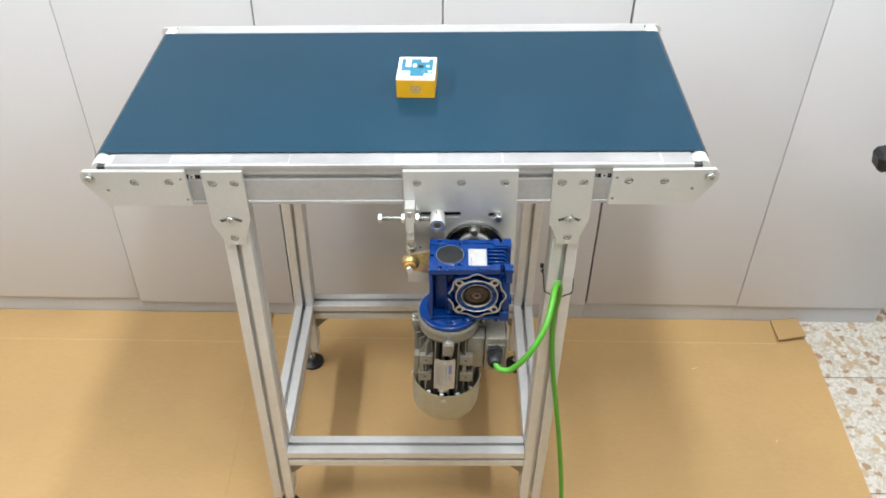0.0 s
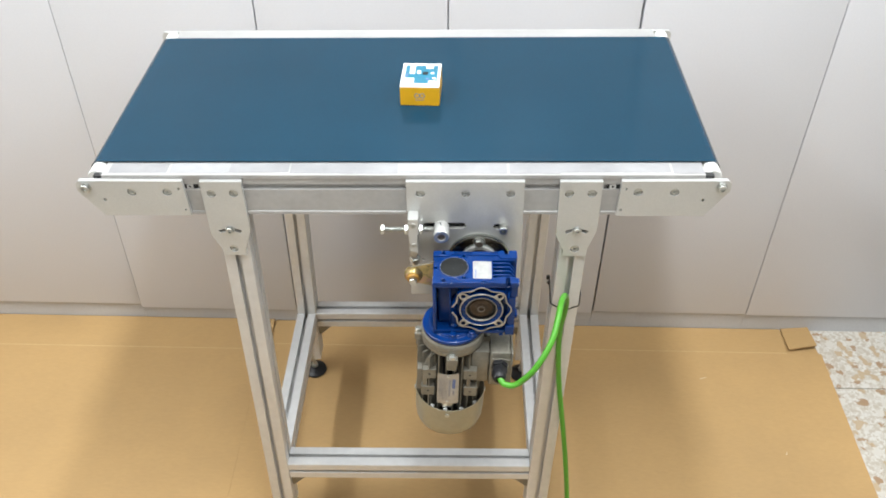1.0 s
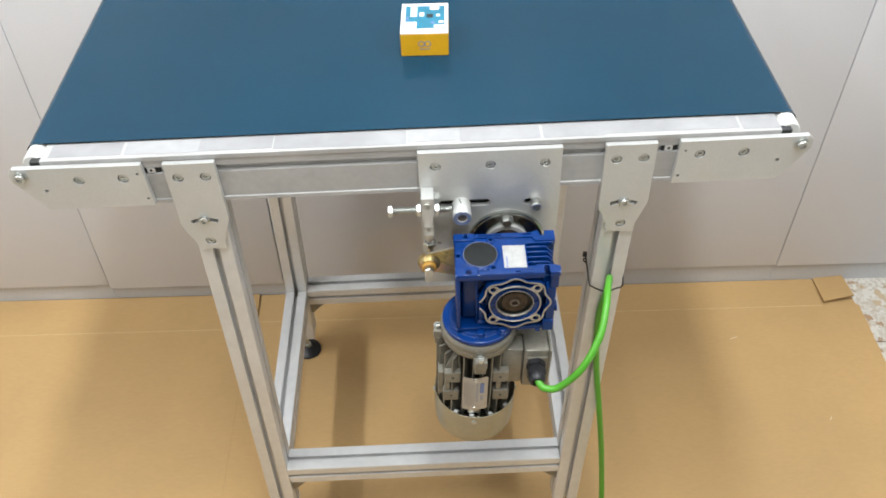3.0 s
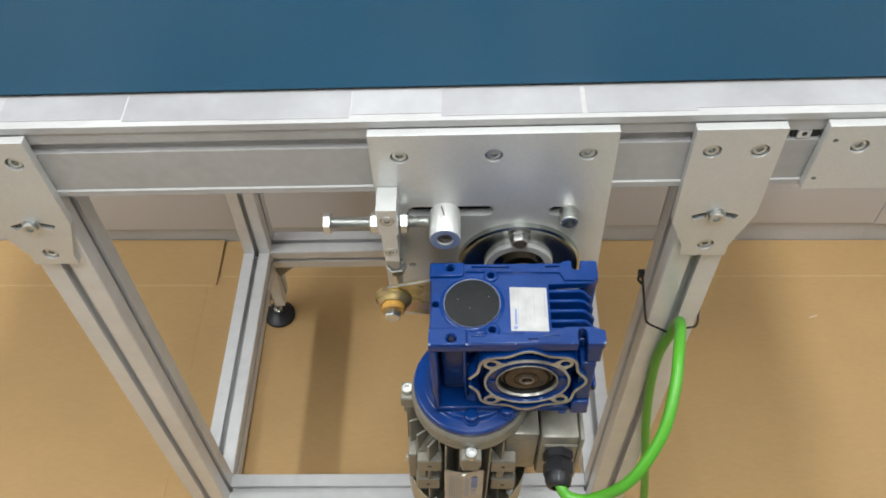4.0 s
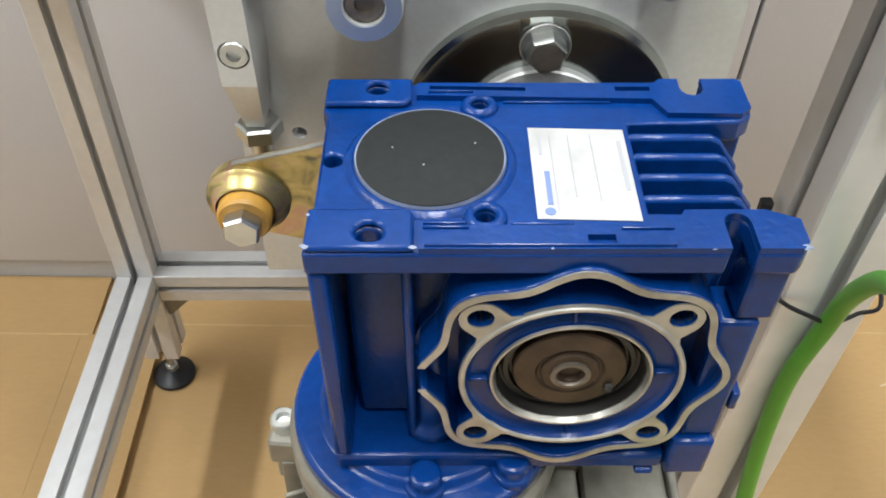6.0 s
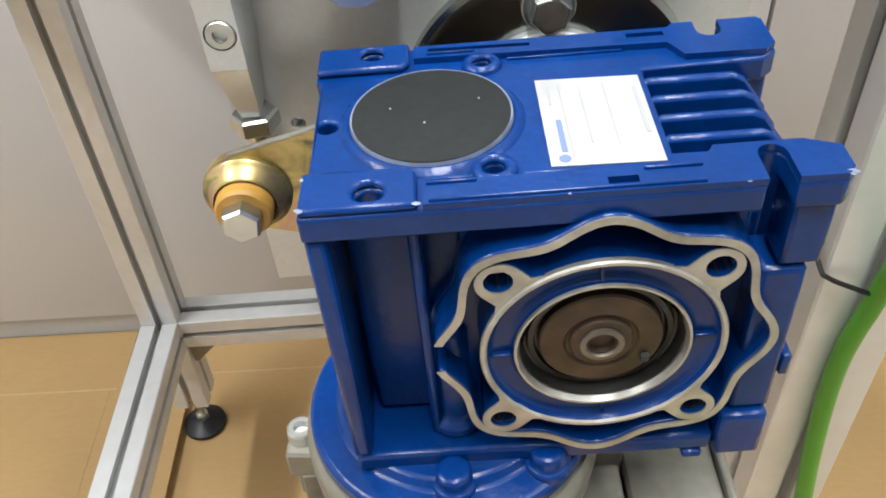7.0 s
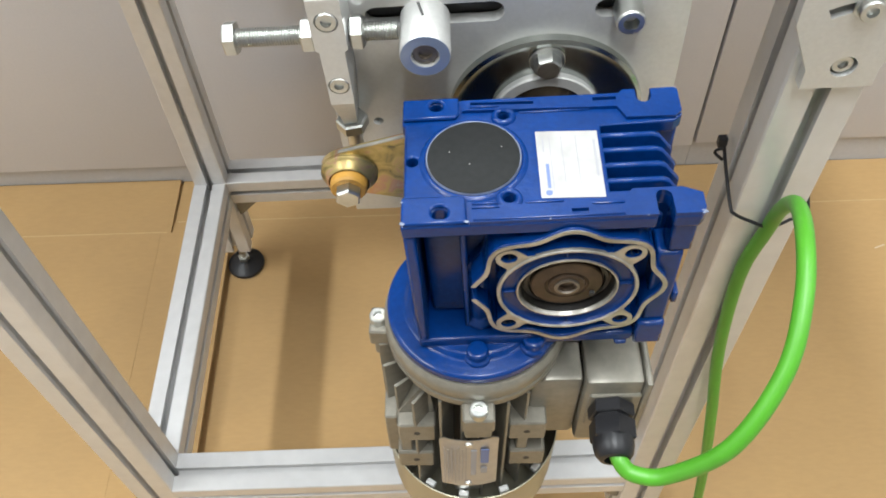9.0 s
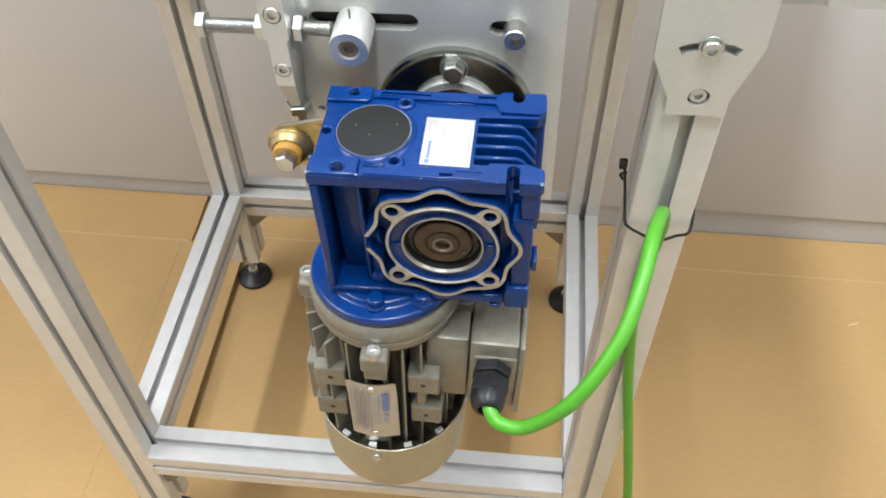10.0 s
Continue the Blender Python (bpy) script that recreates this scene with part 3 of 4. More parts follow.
def blue(name, bm, parent=gear, label="", material=None, smooth=False):
    ob = part(name, bm, material or M_BLUE, parent, label, True)
    if not name.endswith("_edge"):
        soften(ob, 0.0012)
    return ob


notch_f = [(0.0985, 0.976), (0.0985, 0.987)] + arc(0.1025, 0.987, 0.004, 180, 0, 6) + [(0.1065, 0.976)]
notch_r = [(0.1065, 1.060), (0.1065, 1.054)] + arc(0.1025, 1.054, 0.004, 0, -180, 6) + [(0.0985, 1.060)]
bm = bmesh.new()
# upper slab, with its holes
sheet(bm, [(-0.024, 0.976)] + notch_f + [(0.119, 0.976), (0.1215, 0.979), (0.1215, 0.989), (0.112, 0.9935), (0.078, 0.9935), (0.078, 1.0370), (0.116, 1.0380), (0.121, 1.0420), (0.121, 1.058), (0.119, 1.060)] + notch_r
      + [(0.092, 1.060), (0.090, 1.0575), (0.010, 1.0575), (0.007, 1.060), (-0.022, 1.060), (-0.024, 1.058), (-0.024, 1.044), (-0.0225, 1.042), (-0.0225, 0.996), (-0.024, 0.994)],
      [circle(x, y, r, 14) for x, y, r in ghole], 0.0085, Matrix.Translation((0, 0, TOP - 0.0085)))
housing = blue("housing", bm, gear, "blue enamelled cast housing")
# raised edges on the slab
bm = bmesh.new()
sheet(bm, [(-0.0236, 0.9763), (0.008, 0.9763), (0.008, 0.991), (0.006, 0.993), (-0.0236, 0.993)], [circle(-0.005, 0.983, 0.0042, 14)], 0.0026, Matrix.Translation((0, 0, TOP)))
blue("front_pad", bm, housing)
bm = bmesh.new()
sheet(bm, [(-0.0236, 1.0597), (0.006, 1.0597), (0.006, 1.048), (0.004, 1.045), (-0.0236, 1.045)], [circle(-0.006, 1.054, 0.0037, 14)], 0.0026, Matrix.Translation((0, 0, TOP)))
blue("rear_pad", bm, housing)
bm = bmesh.new()
sheet(bm, [(0.0095, 0.9763)] + [(0.0985, 0.9763), (0.0985, 0.987)] + arc(0.1025, 0.987, 0.004, 180, 0, 6) + [(0.1065, 0.9763), (0.119, 0.9763), (0.1212, 0.979), (0.1212, 0.9885), (0.112, 0.9925), (0.088, 0.9925), (0.084, 0.986), (0.0095, 0.986)],
      [[(0.058, 0.9775), (0.066, 0.9775), (0.066, 0.982), (0.058, 0.982)]], 0.0022, Matrix.Translation((0, 0, TOP)))
blue("front_edge", bm, housing)
bm = bmesh.new()
sheet(bm, [(0.0075, 1.0573), (0.0075, 1.0500), (0.088, 1.0480), (0.092, 1.0400), (0.117, 1.0395), (0.1205, 1.0430), (0.1205, 1.058), (0.119, 1.0597), (0.1065, 1.0597), (0.1065, 1.054)] + arc(0.1025, 1.054, 0.004, 0, -180, 6) + [(0.0985, 1.0597), (0.092, 1.0597), (0.090, 1.0573)],
      [[(0.012, 1.0555), (0.045, 1.0545), (0.045, 1.0525), (0.012, 1.0535)], [(0.076, 1.055), (0.088, 1.055), (0.088, 1.0525), (0.076, 1.0525)]], 0.0022, Matrix.Translation((0, 0, TOP)))
blue("rear_edge", bm, housing)
# body below
bm = box(bmesh.new(), -0.016, 0.076, 0.9955, 1.0445, 0.846, 0.9380, 0.003)
blue("lower_body", bm, housing)
for name, x0, x1, y0, y1, z0, z1 in (
        ("gear_chamber", 0.0755, 0.1080, 0.9957, 1.0443, 0.8462, 0.9300),
        ("side_wall", -0.0238, -0.0175, 0.9765, 1.0595, 0.8452, 0.9459),
        ("base_flange", -0.0238, 0.1000, 0.9765, 1.0595, 0.8365, 0.8453),
        ("rib", 0.0035, 0.0072, 0.9840, 0.9956, 0.8457, 0.9458),
        ("corner_lug", 0.1075, 0.1200, 0.9785, 0.9930, 0.9220, 0.9459),
        ("corner_wall", 0.1030, 0.1168, 0.9780, 0.9950, 0.8570, 0.9217),
        ("side_rib", 0.1170, 0.1205, 0.9787, 0.9943, 0.8720, 0.8820),
        ("corner_foot", 0.1003, 0.1165, 0.9752, 0.9945, 0.8342, 0.8567),
        ("corner_foot", 0.0900, 0.0975, 0.9757, 0.9895, 0.8322, 0.8362),
        ("rear_wall", 0.1083, 0.1205, 1.0430, 1.0595, 0.8420, 0.9459),
        ("front_wall", 0.0175, 0.1027, 0.9903, 0.9953, 0.8456, 0.9458)):
    bm = box(bmesh.new(), x0, x1, y0, y1, z0, z1, min(0.0012, (x1 - x0) / 4), 1)
    blue(name, bm, housing)
bm = bmesh.new()
lathe(bm, [(0.0, 0.0), (0.0092, 0.0), (0.0092, 0.004), (0.0075, 0.0062), (0.0062, 0.0068), (0.0062, 0.048), (0.0052, 0.050), (0.0, 0.050)], Matrix.Translation((0.0122, 0.9905, 0.8457)), 22)
blue("bolt_column", bm, housing)
# cooling fins
for i in range(4):
    bm = bmesh.new()
    y = 1.0000 + 0.0100 * i
    sheet(bm, [(0.0765, 0.925), (0.0765, TOP - 0.0005), (0.0785, TOP + 0.0006), (0.104, TOP + 0.0006), (0.1075, TOP - 0.001), (0.1155, TOP - 0.012), (0.1155, 0.86), (0.106, 0.85), (0.106, 0.925)], [], 0.0032, facing(y + 0.0016))
    blue("cooling_fin", bm, housing)
# low ridges left by the casting
for x0, x1, y0, y1, z in ((0.0105, 0.0245, 0.9882, 0.9896, TOP), (0.0105, 0.0240, 0.9842, 0.9853, TOP + 0.0022), (0.0365, 0.0550, 0.9878, 0.9892, TOP), (0.0110, 0.0830, 0.9770, 0.9780, TOP + 0.0022),
                          (0.0680, 0.0835, 0.9838, 0.9850, TOP + 0.0022), (0.0370, 0.0740, 1.0478, 1.0490, TOP), (0.0115, 0.0270, 1.0512, 1.0520, TOP + 0.0022)):
    bm = box(bmesh.new(), x0, x1, y0, y1, z - 0.0005, z + 0.0009, 0.0005, 2)
    part("cast_ridge", bm, M_BLUE, housing)
for x, y, r in (ghole[1], ghole[4]):
    bm = bmesh.new()
    lathe(bm, [(r, 0.0), (r, 0.0022), (r + 0.0028, 0.0022), (r + 0.0036, 0.0)], Matrix.Translation((x, y, TOP)), 18)
    blue("bolt_boss", bm, housing, smooth=True)
# cover disc, sunk in a bright rim
bm = bmesh.new()
lathe(bm, [(0.0241, 0.0), (0.0241, 0.0018), (0.0256, 0.0016), (0.0272, 0.0004), (0.0276, 0.0)], Matrix.Translation((0.0125, 1.0175, TOP)), 56)
blue("cover_seat", bm, housing, smooth=True)
bm = bmesh.new()
lathe(bm, [(0.0242, 0.0), (0.0241, 0.0022), (0.0238, 0.0028), (0.0232, 0.0030), (0.0229, 0.0008), (0.0, 0.0006)], Matrix.Translation((0.0125, 1.0175, TOP)), 64)
part("cover_rim", bm, M_CHIP, gear, "worn metal rim")
bm = bmesh.new()
lathe(bm, [(0.0236, 0.0), (0.0236, 0.0028), (0.0229, 0.0032), (0.0, 0.0030)], Matrix.Translation((0.0125, 1.0171, TOP)), 64)
cap = part("oil_cap", bm, M_CAP, gear, "round black rubber cover disc")
for x, y in ((0.0005, 1.0205), (0.0268, 1.0225), (0.0105, 1.012)):
    bm = bmesh.new()
    rod(bm, 0.0003, 0.0002, Matrix.Translation((x, y, TOP + 0.0031)), 8, 0.0)
    part("speck", bm, M_LABEL, cap)
# type label with faint print
bm = bmesh.new()
sheet(bm, [(0.0445, 0.9905), (0.0755, 0.9895), (0.0758, 1.0330), (0.0445, 1.0342)], [], 0.0003, Matrix.Translation((0, 0, TOP + 0.0001)))
lab = part("type_label", bm, M_LABEL, gear, "white type label with faint print", smooth=False)
for x, y0, y1, w, mt in ((0.0512, 0.994, 1.030, 0.0004, M_INKG), (0.0572, 1.000, 1.030, 0.0004, M_INKG), (0.0645, 0.998, 1.030, 0.0004, M_INKG), (0.0490, 0.9965, 1.012, 0.0016, M_INK), (0.0735, 1.003, 1.027, 0.0012, M_INKG), (0.0478, 1.020, 1.0295, 0.0009, M_INKG)):
    bm = box(bmesh.new(), x - w / 2, x + w / 2, y0, y1, TOP + 0.0004, TOP + 0.00055)
    part("print_bar", bm, mt, lab)
bm = bmesh.new()
rod(bm, 0.0017, 0.00016, Matrix.Translation((0.0486, 0.9935, TOP + 0.0004)), 14, 0.0)
part("print_mark", bm, M_INK, lab)


# output flange with a scalloped rim
def scallop(d, a0=-180, a1=180, n=120):
    pts = []
    for i in range(n + 1):
        a = radians(a0 + (a1 - a0) * i / n)
        r = 0.0500 + 0.0027 * math.cos(8 * a) - 0.0006 * math.cos(4 * a) - d
        pts.append((HX + r * math.cos(a), HZ + 0.0005 + r * math.sin(a)))
    return pts


fl = [(HX + s * 0.0308, HZ + t * 0.0315) for s in (-1, 1) for t in (-1, 1)]
bm = bmesh.new()
sheet(bm, scallop(0.0)[:-1], [circle(HX, HZ, 0.0245, 40)], 0.008, facing(0.998))
flange = blue("output_flange", bm, gear, "blue output flange with a bare scalloped rim")
bm = bmesh.new()
ring = scallop(0.0, -173, 173) + scallop(0.0025, -173, 173)[::-1]
sheet(bm, ring, [], 0.0160, facing(FY + 0.0167))
blue("rim_wall", bm, flange)
bm = bmesh.new()
sheet(bm, ring, [], 0.0006, facing(FY + 0.0007))
part("rim_face", bm, M_BARE, flange, "bare machined rim", smooth=False)
for x, z in fl:
    a = math.degrees(math.atan2(z - HZ, x - HX))
    u = Vector((math.cos(radians(a)), math.sin(radians(a))))
    v = Vector((-u.y, u.x))
    c = Vector((HX, HZ))
    r0, r1, hw = 0.0350, 0.0435, 0.0072
    cap_o = [tuple(c + u * r0 - v * (hw + 0.004)), tuple(c + u * 0.038 - v * hw)] + [tuple(c + u * r1 + u * hw * math.sin(radians(k)) - v * hw * math.cos(radians(k))) for k in range(0, 181, 15)] + [tuple(c + u * 0.038 + v * hw), tuple(c + u * r0 + v * (hw + 0.004))]
    bm = bmesh.new()
    sheet(bm, cap_o, [circle(x, z, 0.0043, 16)], 0.0160, facing(FY + 0.0169))
    pad = part("bolt_pad", bm, M_BLUE, flange, smooth=False)
    bm = bmesh.new()
    sheet(bm, cap_o, [circle(x, z, 0.0043, 16)], 0.0006, facing(FY + 0.0008))
    part("pad_face", bm, M_BARE, flange, smooth=False)
    bm = bmesh.new()
    lathe(bm, [(0.0043, 0.009), (0.0043, 0.003), (0.0, 0.003)], towards(x, FY + 0.0112, z), 16)
    part("bolt_hole", bm, M_CAST, flange)
m = towards(HX, FY + 0.012, HZ)
bm = bmesh.new()
lathe(bm, [(0.0371, -0.008), (0.0371, 0.0108)], m, 64)
blue("ring_wall", bm, flange, smooth=True)
bm = bmesh.new()
lathe(bm, [(0.0372, 0.0105), (0.0372, 0.0120), (0.0367, 0.0126), (0.0357, 0.0126), (0.0351, 0.0118)], m, 64)
part("outer_ring", bm, M_BARE, flange)
bm = bmesh.new()
lathe(bm, [(0.0352, 0.0119), (0.0342, 0.0088), (0.0275, 0.0082), (0.0268, 0.0105)], m, 64)
blue("ring_groove", bm, flange, smooth=True)
for a in (0, 90, 180, 270):
    q = Matrix.Rotation(radians(a + 3), 4, "Z")
    bm = box(bmesh.new(), 0.0275, 0.034, -0.0006, 0.0006, 0.008, 0.0105)
    bm.transform(m @ q)
    blue("web", bm, flange)
bm = bmesh.new()
lathe(bm, [(0.0270, 0.0104), (0.0268, 0.0113), (0.0260, 0.0113), (0.0241, 0.0060)], m, 64)
part("bearing_seat", bm, M_BARE, flange)
bm = bmesh.new()
lathe(bm, [(0.0243, 0.0095), (0.0236, 0.0050), (0.0226, 0.0046), (0.0222, 0.0060), (0.0206, 0.0062), (0.0200, 0.0040), (0.0, 0.0040)], m, 56)
part("oil_seal", bm, M_SEAL, flange, "black oily shaft seal")
bm = bmesh.new()
lathe(bm, [(0.0192, 0.0040), (0.0192, 0.0072), (0.0186, 0.0078), (0.0118, 0.0084), (0.0108, 0.0076), (0.0, 0.0074)], m, 48)
part("shaft_washer", bm, M_RUST, flange, "brown oily retaining washer")
bm = bmesh.new()
lathe(bm, [(0.0098, 0.006), (0.0098, 0.0086), (0.0092, 0.0092), (0.0042, 0.0092), (0.0038, 0.0074), (0.0, 0.0070)], m, 40)
part("hollow_shaft", bm, M_RUST, flange)
bm = bmesh.new()
lathe(bm, [(0.0068, 0.0090), (0.0068, 0.0100), (0.0063, 0.0103), (0.0051, 0.0103), (0.0048, 0.0098), (0.0048, 0.0088)], m, 40)
part("shaft_ring", bm, M_WORN, flange)
# small dark block paints the shade of a key slot
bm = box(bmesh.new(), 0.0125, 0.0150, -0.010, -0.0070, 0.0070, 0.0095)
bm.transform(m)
part("painted_key_slot", bm, M_DARK, flange)
# chipped paint on the front corners
for x, y, z, s in ((0.1195, 0.9772, 0.9563, 0.0018), (-0.0228, 0.9770, 0.9568, 0.0013), (0.0078, 0.9768, 0.9568, 0.0010), (0.0935, 0.9768, 0.9564, 0.0010), (0.1205, 0.9800, 0.9560, 0.0010), (-0.0232, 0.9900, 0.9569, 0.0007), (0.0475, 0.9766, 0.9566, 0.0006), (0.1200, 1.0590, 0.9563, 0.0008)):
    bm = bmesh.new()
    bmesh.ops.create_icosphere(bm, subdivisions=2, radius=s)
    for v in bm.verts:
        v.co *= 0.45 + 0.5 * random.random()
        v.co.z *= 0.35
        v.co.x *= 1.5
    bm.transform(Matrix.Translation((x, y, z)))
    part("paint_chip", bm, M_CHIP, gear)

# ---- motor ----
mo = lambda z: Matrix.Translation((AX, AY, z))
HANG = Matrix.Translation((AX, AY, 0.826)) @ Matrix.Rotation(0.040, 4, "Y") @ Matrix.Translation((-AX, -AY, -0.826))
bm = bmesh.new()
lathe(bm, [(0.0, 0.0), (0.0532, 0.0), (0.0545, 0.0015), (0.0545, 0.0068), (0.0532, 0.0085), (0.044, 0.0095), (0.041, 0.013), (0.0, 0.013)], mo(0.8255), 72)
rflange = blue("round_flange", bm, gear, "blue round motor flange", smooth=True)
for a, r in ((270, 0.0400), (314, 0.0475)):
    x, y = r * math.cos(radians(a)), r * math.sin(radians(a))
    bm = bmesh.new()
    lathe(bm, [(0.0085, 0.0), (0.0082, 0.0035), (0.0066, 0.0045), (0.0062, 0.0090), (0.0050, 0.0100), (0.0, 0.0100)], mo(0.8332) @ Matrix.Translation((x, y, 0)), 20)
    blue("flange_bolt", bm, rflange)
bm = bmesh.new()
lathe(bm, [(0.0, 0.7955), (0.0490, 0.7955), (0.0520, 0.7962), (0.0550, 0.7975), (0.0556, 0.8020), (0.0566, 0.8030), (0.0570, 0.8078), (0.0562, 0.8088), (0.0572, 0.8120), (0.0574, 0.8190), (0.0566, 0.8225), (0.0548, 0.8248), (0.0, 0.8248)], mo(0.0), 72)
motor = part("motor_body", bm, M_CAST, gear, "grey ribbed cast motor body")
motor.matrix_basis = HANG
# core painted black: stands for the shade deep between the ribs
bm = bmesh.new()
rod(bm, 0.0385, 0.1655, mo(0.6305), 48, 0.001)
part("shaded_core", bm, M_BLACK, motor, "core painted black for the shade between the ribs")
fins = {}
for a in range(5, 365, 15):
    long_fin = 125 < a < 235
    if long_fin not in fins:
        bm = box(bmesh.new(), 0.032, 0.0635 if long_fin else 0.0560, -0.0011, 0.0011, 0.645, 0.790 if long_fin else 0.796, 0.0004, 1)
        fins[long_fin] = part("motor_fin", bm, M_CAST, motor)
        fins[long_fin].matrix_basis = mo(0.0) @ Matrix.Rotation(radians(a), 4, "Z")
    else:
        share(fins[long_fin], motor, mo(0.0) @ Matrix.Rotation(radians(a), 4, "Z"))
# bolt lugs
for a in (270, 176, 90, 0):
    q = mo(0.0) @ Matrix.Rotation(radians(a), 4, "Z")
    bm = bmesh.new()
    box(bm, 0.050, 0.0680, -0.0098, 0.0098, 0.788, 0.8040, 0.0012, 1)
    box(bm, 0.048, 0.0655, -0.0085, 0.0085, 0.774, 0.789, 0.0012, 1)
    bm.transform(q)
    lug = part("bolt_lug", bm, M_CAST, motor)
    bm = bmesh.new()
    lathe(bm, [(0.0058, 0.0), (0.0058, 0.0055), (0.0050, 0.0063), (0.0030, 0.0063), (0.0029, 0.0028), (0, 0.0024)], q @ Matrix.Translation((0.0622, 0, 0.8037)), 18)
    part("lug_screw", bm, M_ZINC, lug)
# foot pads cast on the body
for s in (-1, 1):
    cx = AX + (0.0335 if s > 0 else -0.0395)
    for z0, z1, dx in ((0.733, 0.757, 0.0), (0.688, 0.712, s * 0.002)):
        bm = box(bmesh.new(), cx + dx - 0.0125, cx + dx + 0.0125, 0.962, 0.992, z0, z1, 0.0012, 1)
        fp = part("foot_boss", bm, M_CAST, motor)
        # dark disc paints the hole's shade, nothing is bored
        bm = bmesh.new()
        rod(bm, 0.0022, 0.0003, towards(cx + dx, 0.9621, (z0 + z1) / 2), 12, 0.0)
        part("painted_hole", bm, M_DARK, fp)
    bm = box(bmesh.new(), cx + s * 0.003 - 0.009, cx + s * 0.003 - 0.001, 0.964, 0.990, 0.711, 0.734, 0.001, 1)
    part("foot_web", bm, M_CAST, motor)
    if s < 0:
        bm = box(bmesh.new(), cx - 0.022, cx - 0.013, 0.974, 0.995, 0.690, 0.745, 0.0012, 1)
        part("foot_side", bm, M_CAST, motor)
    if s > 0:
        continue
    bm = bmesh.new()
    sheet(bm, [(cx - 0.012, 0.757), (cx + 0.012, 0.757), (cx - s * 0.006 + 0.003, 0.790), (cx - s * 0.006 - 0.003, 0.790)], [], 0.012, facing(0.984))
    part("gusset", bm, M_CAST, motor, smooth=False)
# fan cowl
bm = bmesh.new()
lathe(bm, [(0.0, 0.0), (0.044, 0.0), (0.056, 0.002), (0.0615, 0.007), (0.0642, 0.016), (0.0652, 0.034), (0.0655, 0.080), (0.0646, 0.0802), (0.0640, 0.034), (0.060, 0.010), (0.0, 0.006)], mo(0.582), 72)
cowl = part("fan_cowl", bm, M_COWL, gear, "rounded light grey fan cowl")
cowl.matrix_basis = HANG
for a in (266, 178, 2):
    bm = bmesh.new()
    q = mo(0.6505) @ Matrix.Rotation(radians(a), 4, "Z") @ Matrix.Translation((0.0652, 0, 0)) @ Matrix.Rotation(radians(90), 4, "Y")
    lathe(bm, [(0.0042, 0), (0.0040, 0.0022), (0.0034, 0.0028), (0.0030, 0.0026), (0, 0.0024)], q, 14)
    part("cowl_screw", bm, M_ZINC, cowl)
for a in (238, 262, 290, 318):
    q = mo(0.659) @ Matrix.Rotation(radians(a), 4, "Z")
    bm = box(bmesh.new(), 0.0590, 0.0636, -0.0035, 0.0035, 0.0, 0.0050, 0.0006, 1)
    bm.transform(q)
    part("cowl_tab", bm, M_PLATE, cowl, "bright bent fixing tab", smooth=False)
# rating plate, bowed at its top corners
bm = bmesh.new()
n = 12
front, rear = [], []
for j in range(5):
    z = 0.678 + 0.080 * j / 4
    fr_, re_ = [], []
    for i in range(n + 1):
        s = -1 + 2 * i / n
        x = 0.0045 + 0.0194 * s + 0.0008 * (1 - j / 4)
        y = 0.9505 + 0.0030 * s * s - 0.0025 * (abs(s) > 0.85) * (j == 4)
        zz = z + (0.003 * (abs(s) ** 4) if j == 4 else 0)
        fr_.append(bm.verts.new((x, y, zz)))
        re_.append(bm.verts.new((x, y + 0.0008, zz)))
    front.append(fr_)
    rear.append(re_)
for j in range(4):
    for i in range(n):
        bm.faces.new((front[j][i], front[j][i + 1], front[j + 1][i + 1], front[j + 1][i]))
        bm.faces.new((rear[j][i], rear[j + 1][i], rear[j + 1][i + 1], rear[j][i + 1]))
tag = part("rating_plate", bm, M_TAG, motor, "bent aluminium rating plate with fine print")
for k in range(7):
    bm = box(bmesh.new(), -0.0120 + 0.0024 * k, -0.0113 + 0.0024 * k, 0.9498, 0.9503, 0.686 + 0.003 * (k % 3), 0.750 - 0.004 * (k % 2))
    part("print_bar", bm, M_INKG, tag)
for x0, x1, z0, z1, mt in ((0.0060, 0.0098, 0.700, 0.743, M_INKG), (0.0125, 0.0180, 0.722, 0.745, M_INK), (0.0130, 0.0172, 0.704, 0.714, M_INKG)):
    part("print_block", box(bmesh.new(), x0, x1, 0.9498, 0.9504, z0, z1), mt, tag)
for z in (0.752, 0.684):
    bm = bmesh.new()
    lathe(bm, [(0.0028, 0), (0.0024, 0.0014), (0, 0.0018)], towards(0.0045, 0.9506, z), 12)
    part("rivet", bm, M_ZINC, tag)
box_b = bmesh.new()
box(box_b, -0.005, 0.014, 0.953, 0.972, 0.664, 0.676, 0.001, 1)
part("plate_bracket", box_b, M_ZINC, motor)
# terminal box
bm = box(bmesh.new(), 0.0440, 0.0770, 0.974, 1.058, 0.716, 0.7950, 0.003, 2)
term = part("terminal_box", bm, M_CAST, gear, "grey cast terminal box")
term.matrix_basis = HANG
bm = box(bmesh.new(), 0.0778, 0.1150, 0.9695, 1.062, 0.712, 0.7985, 0.0035, 2)
part("terminal_cover", bm, M_CAST, term)
bm = box(bmesh.new(), 0.1145, 0.1190, 0.9665, 1.064, 0.709, 0.8005, 0.002, 2)
part("cover_rim", bm, M_CAST, term)
bm = box(bmesh.new(), 0.0815, 0.1145, 0.9675, 0.9705, 0.742, 0.784, 0.001, 1)
part("gland_seat", bm, M_CAST, term)
GM = Matrix.Translation((0.0935, 0.9675, 0.7680)) @ Matrix.Rotation(radians(90), 4, "X") @ Matrix.Rotation(radians(-3), 4, "Y")
bm = bmesh.new()
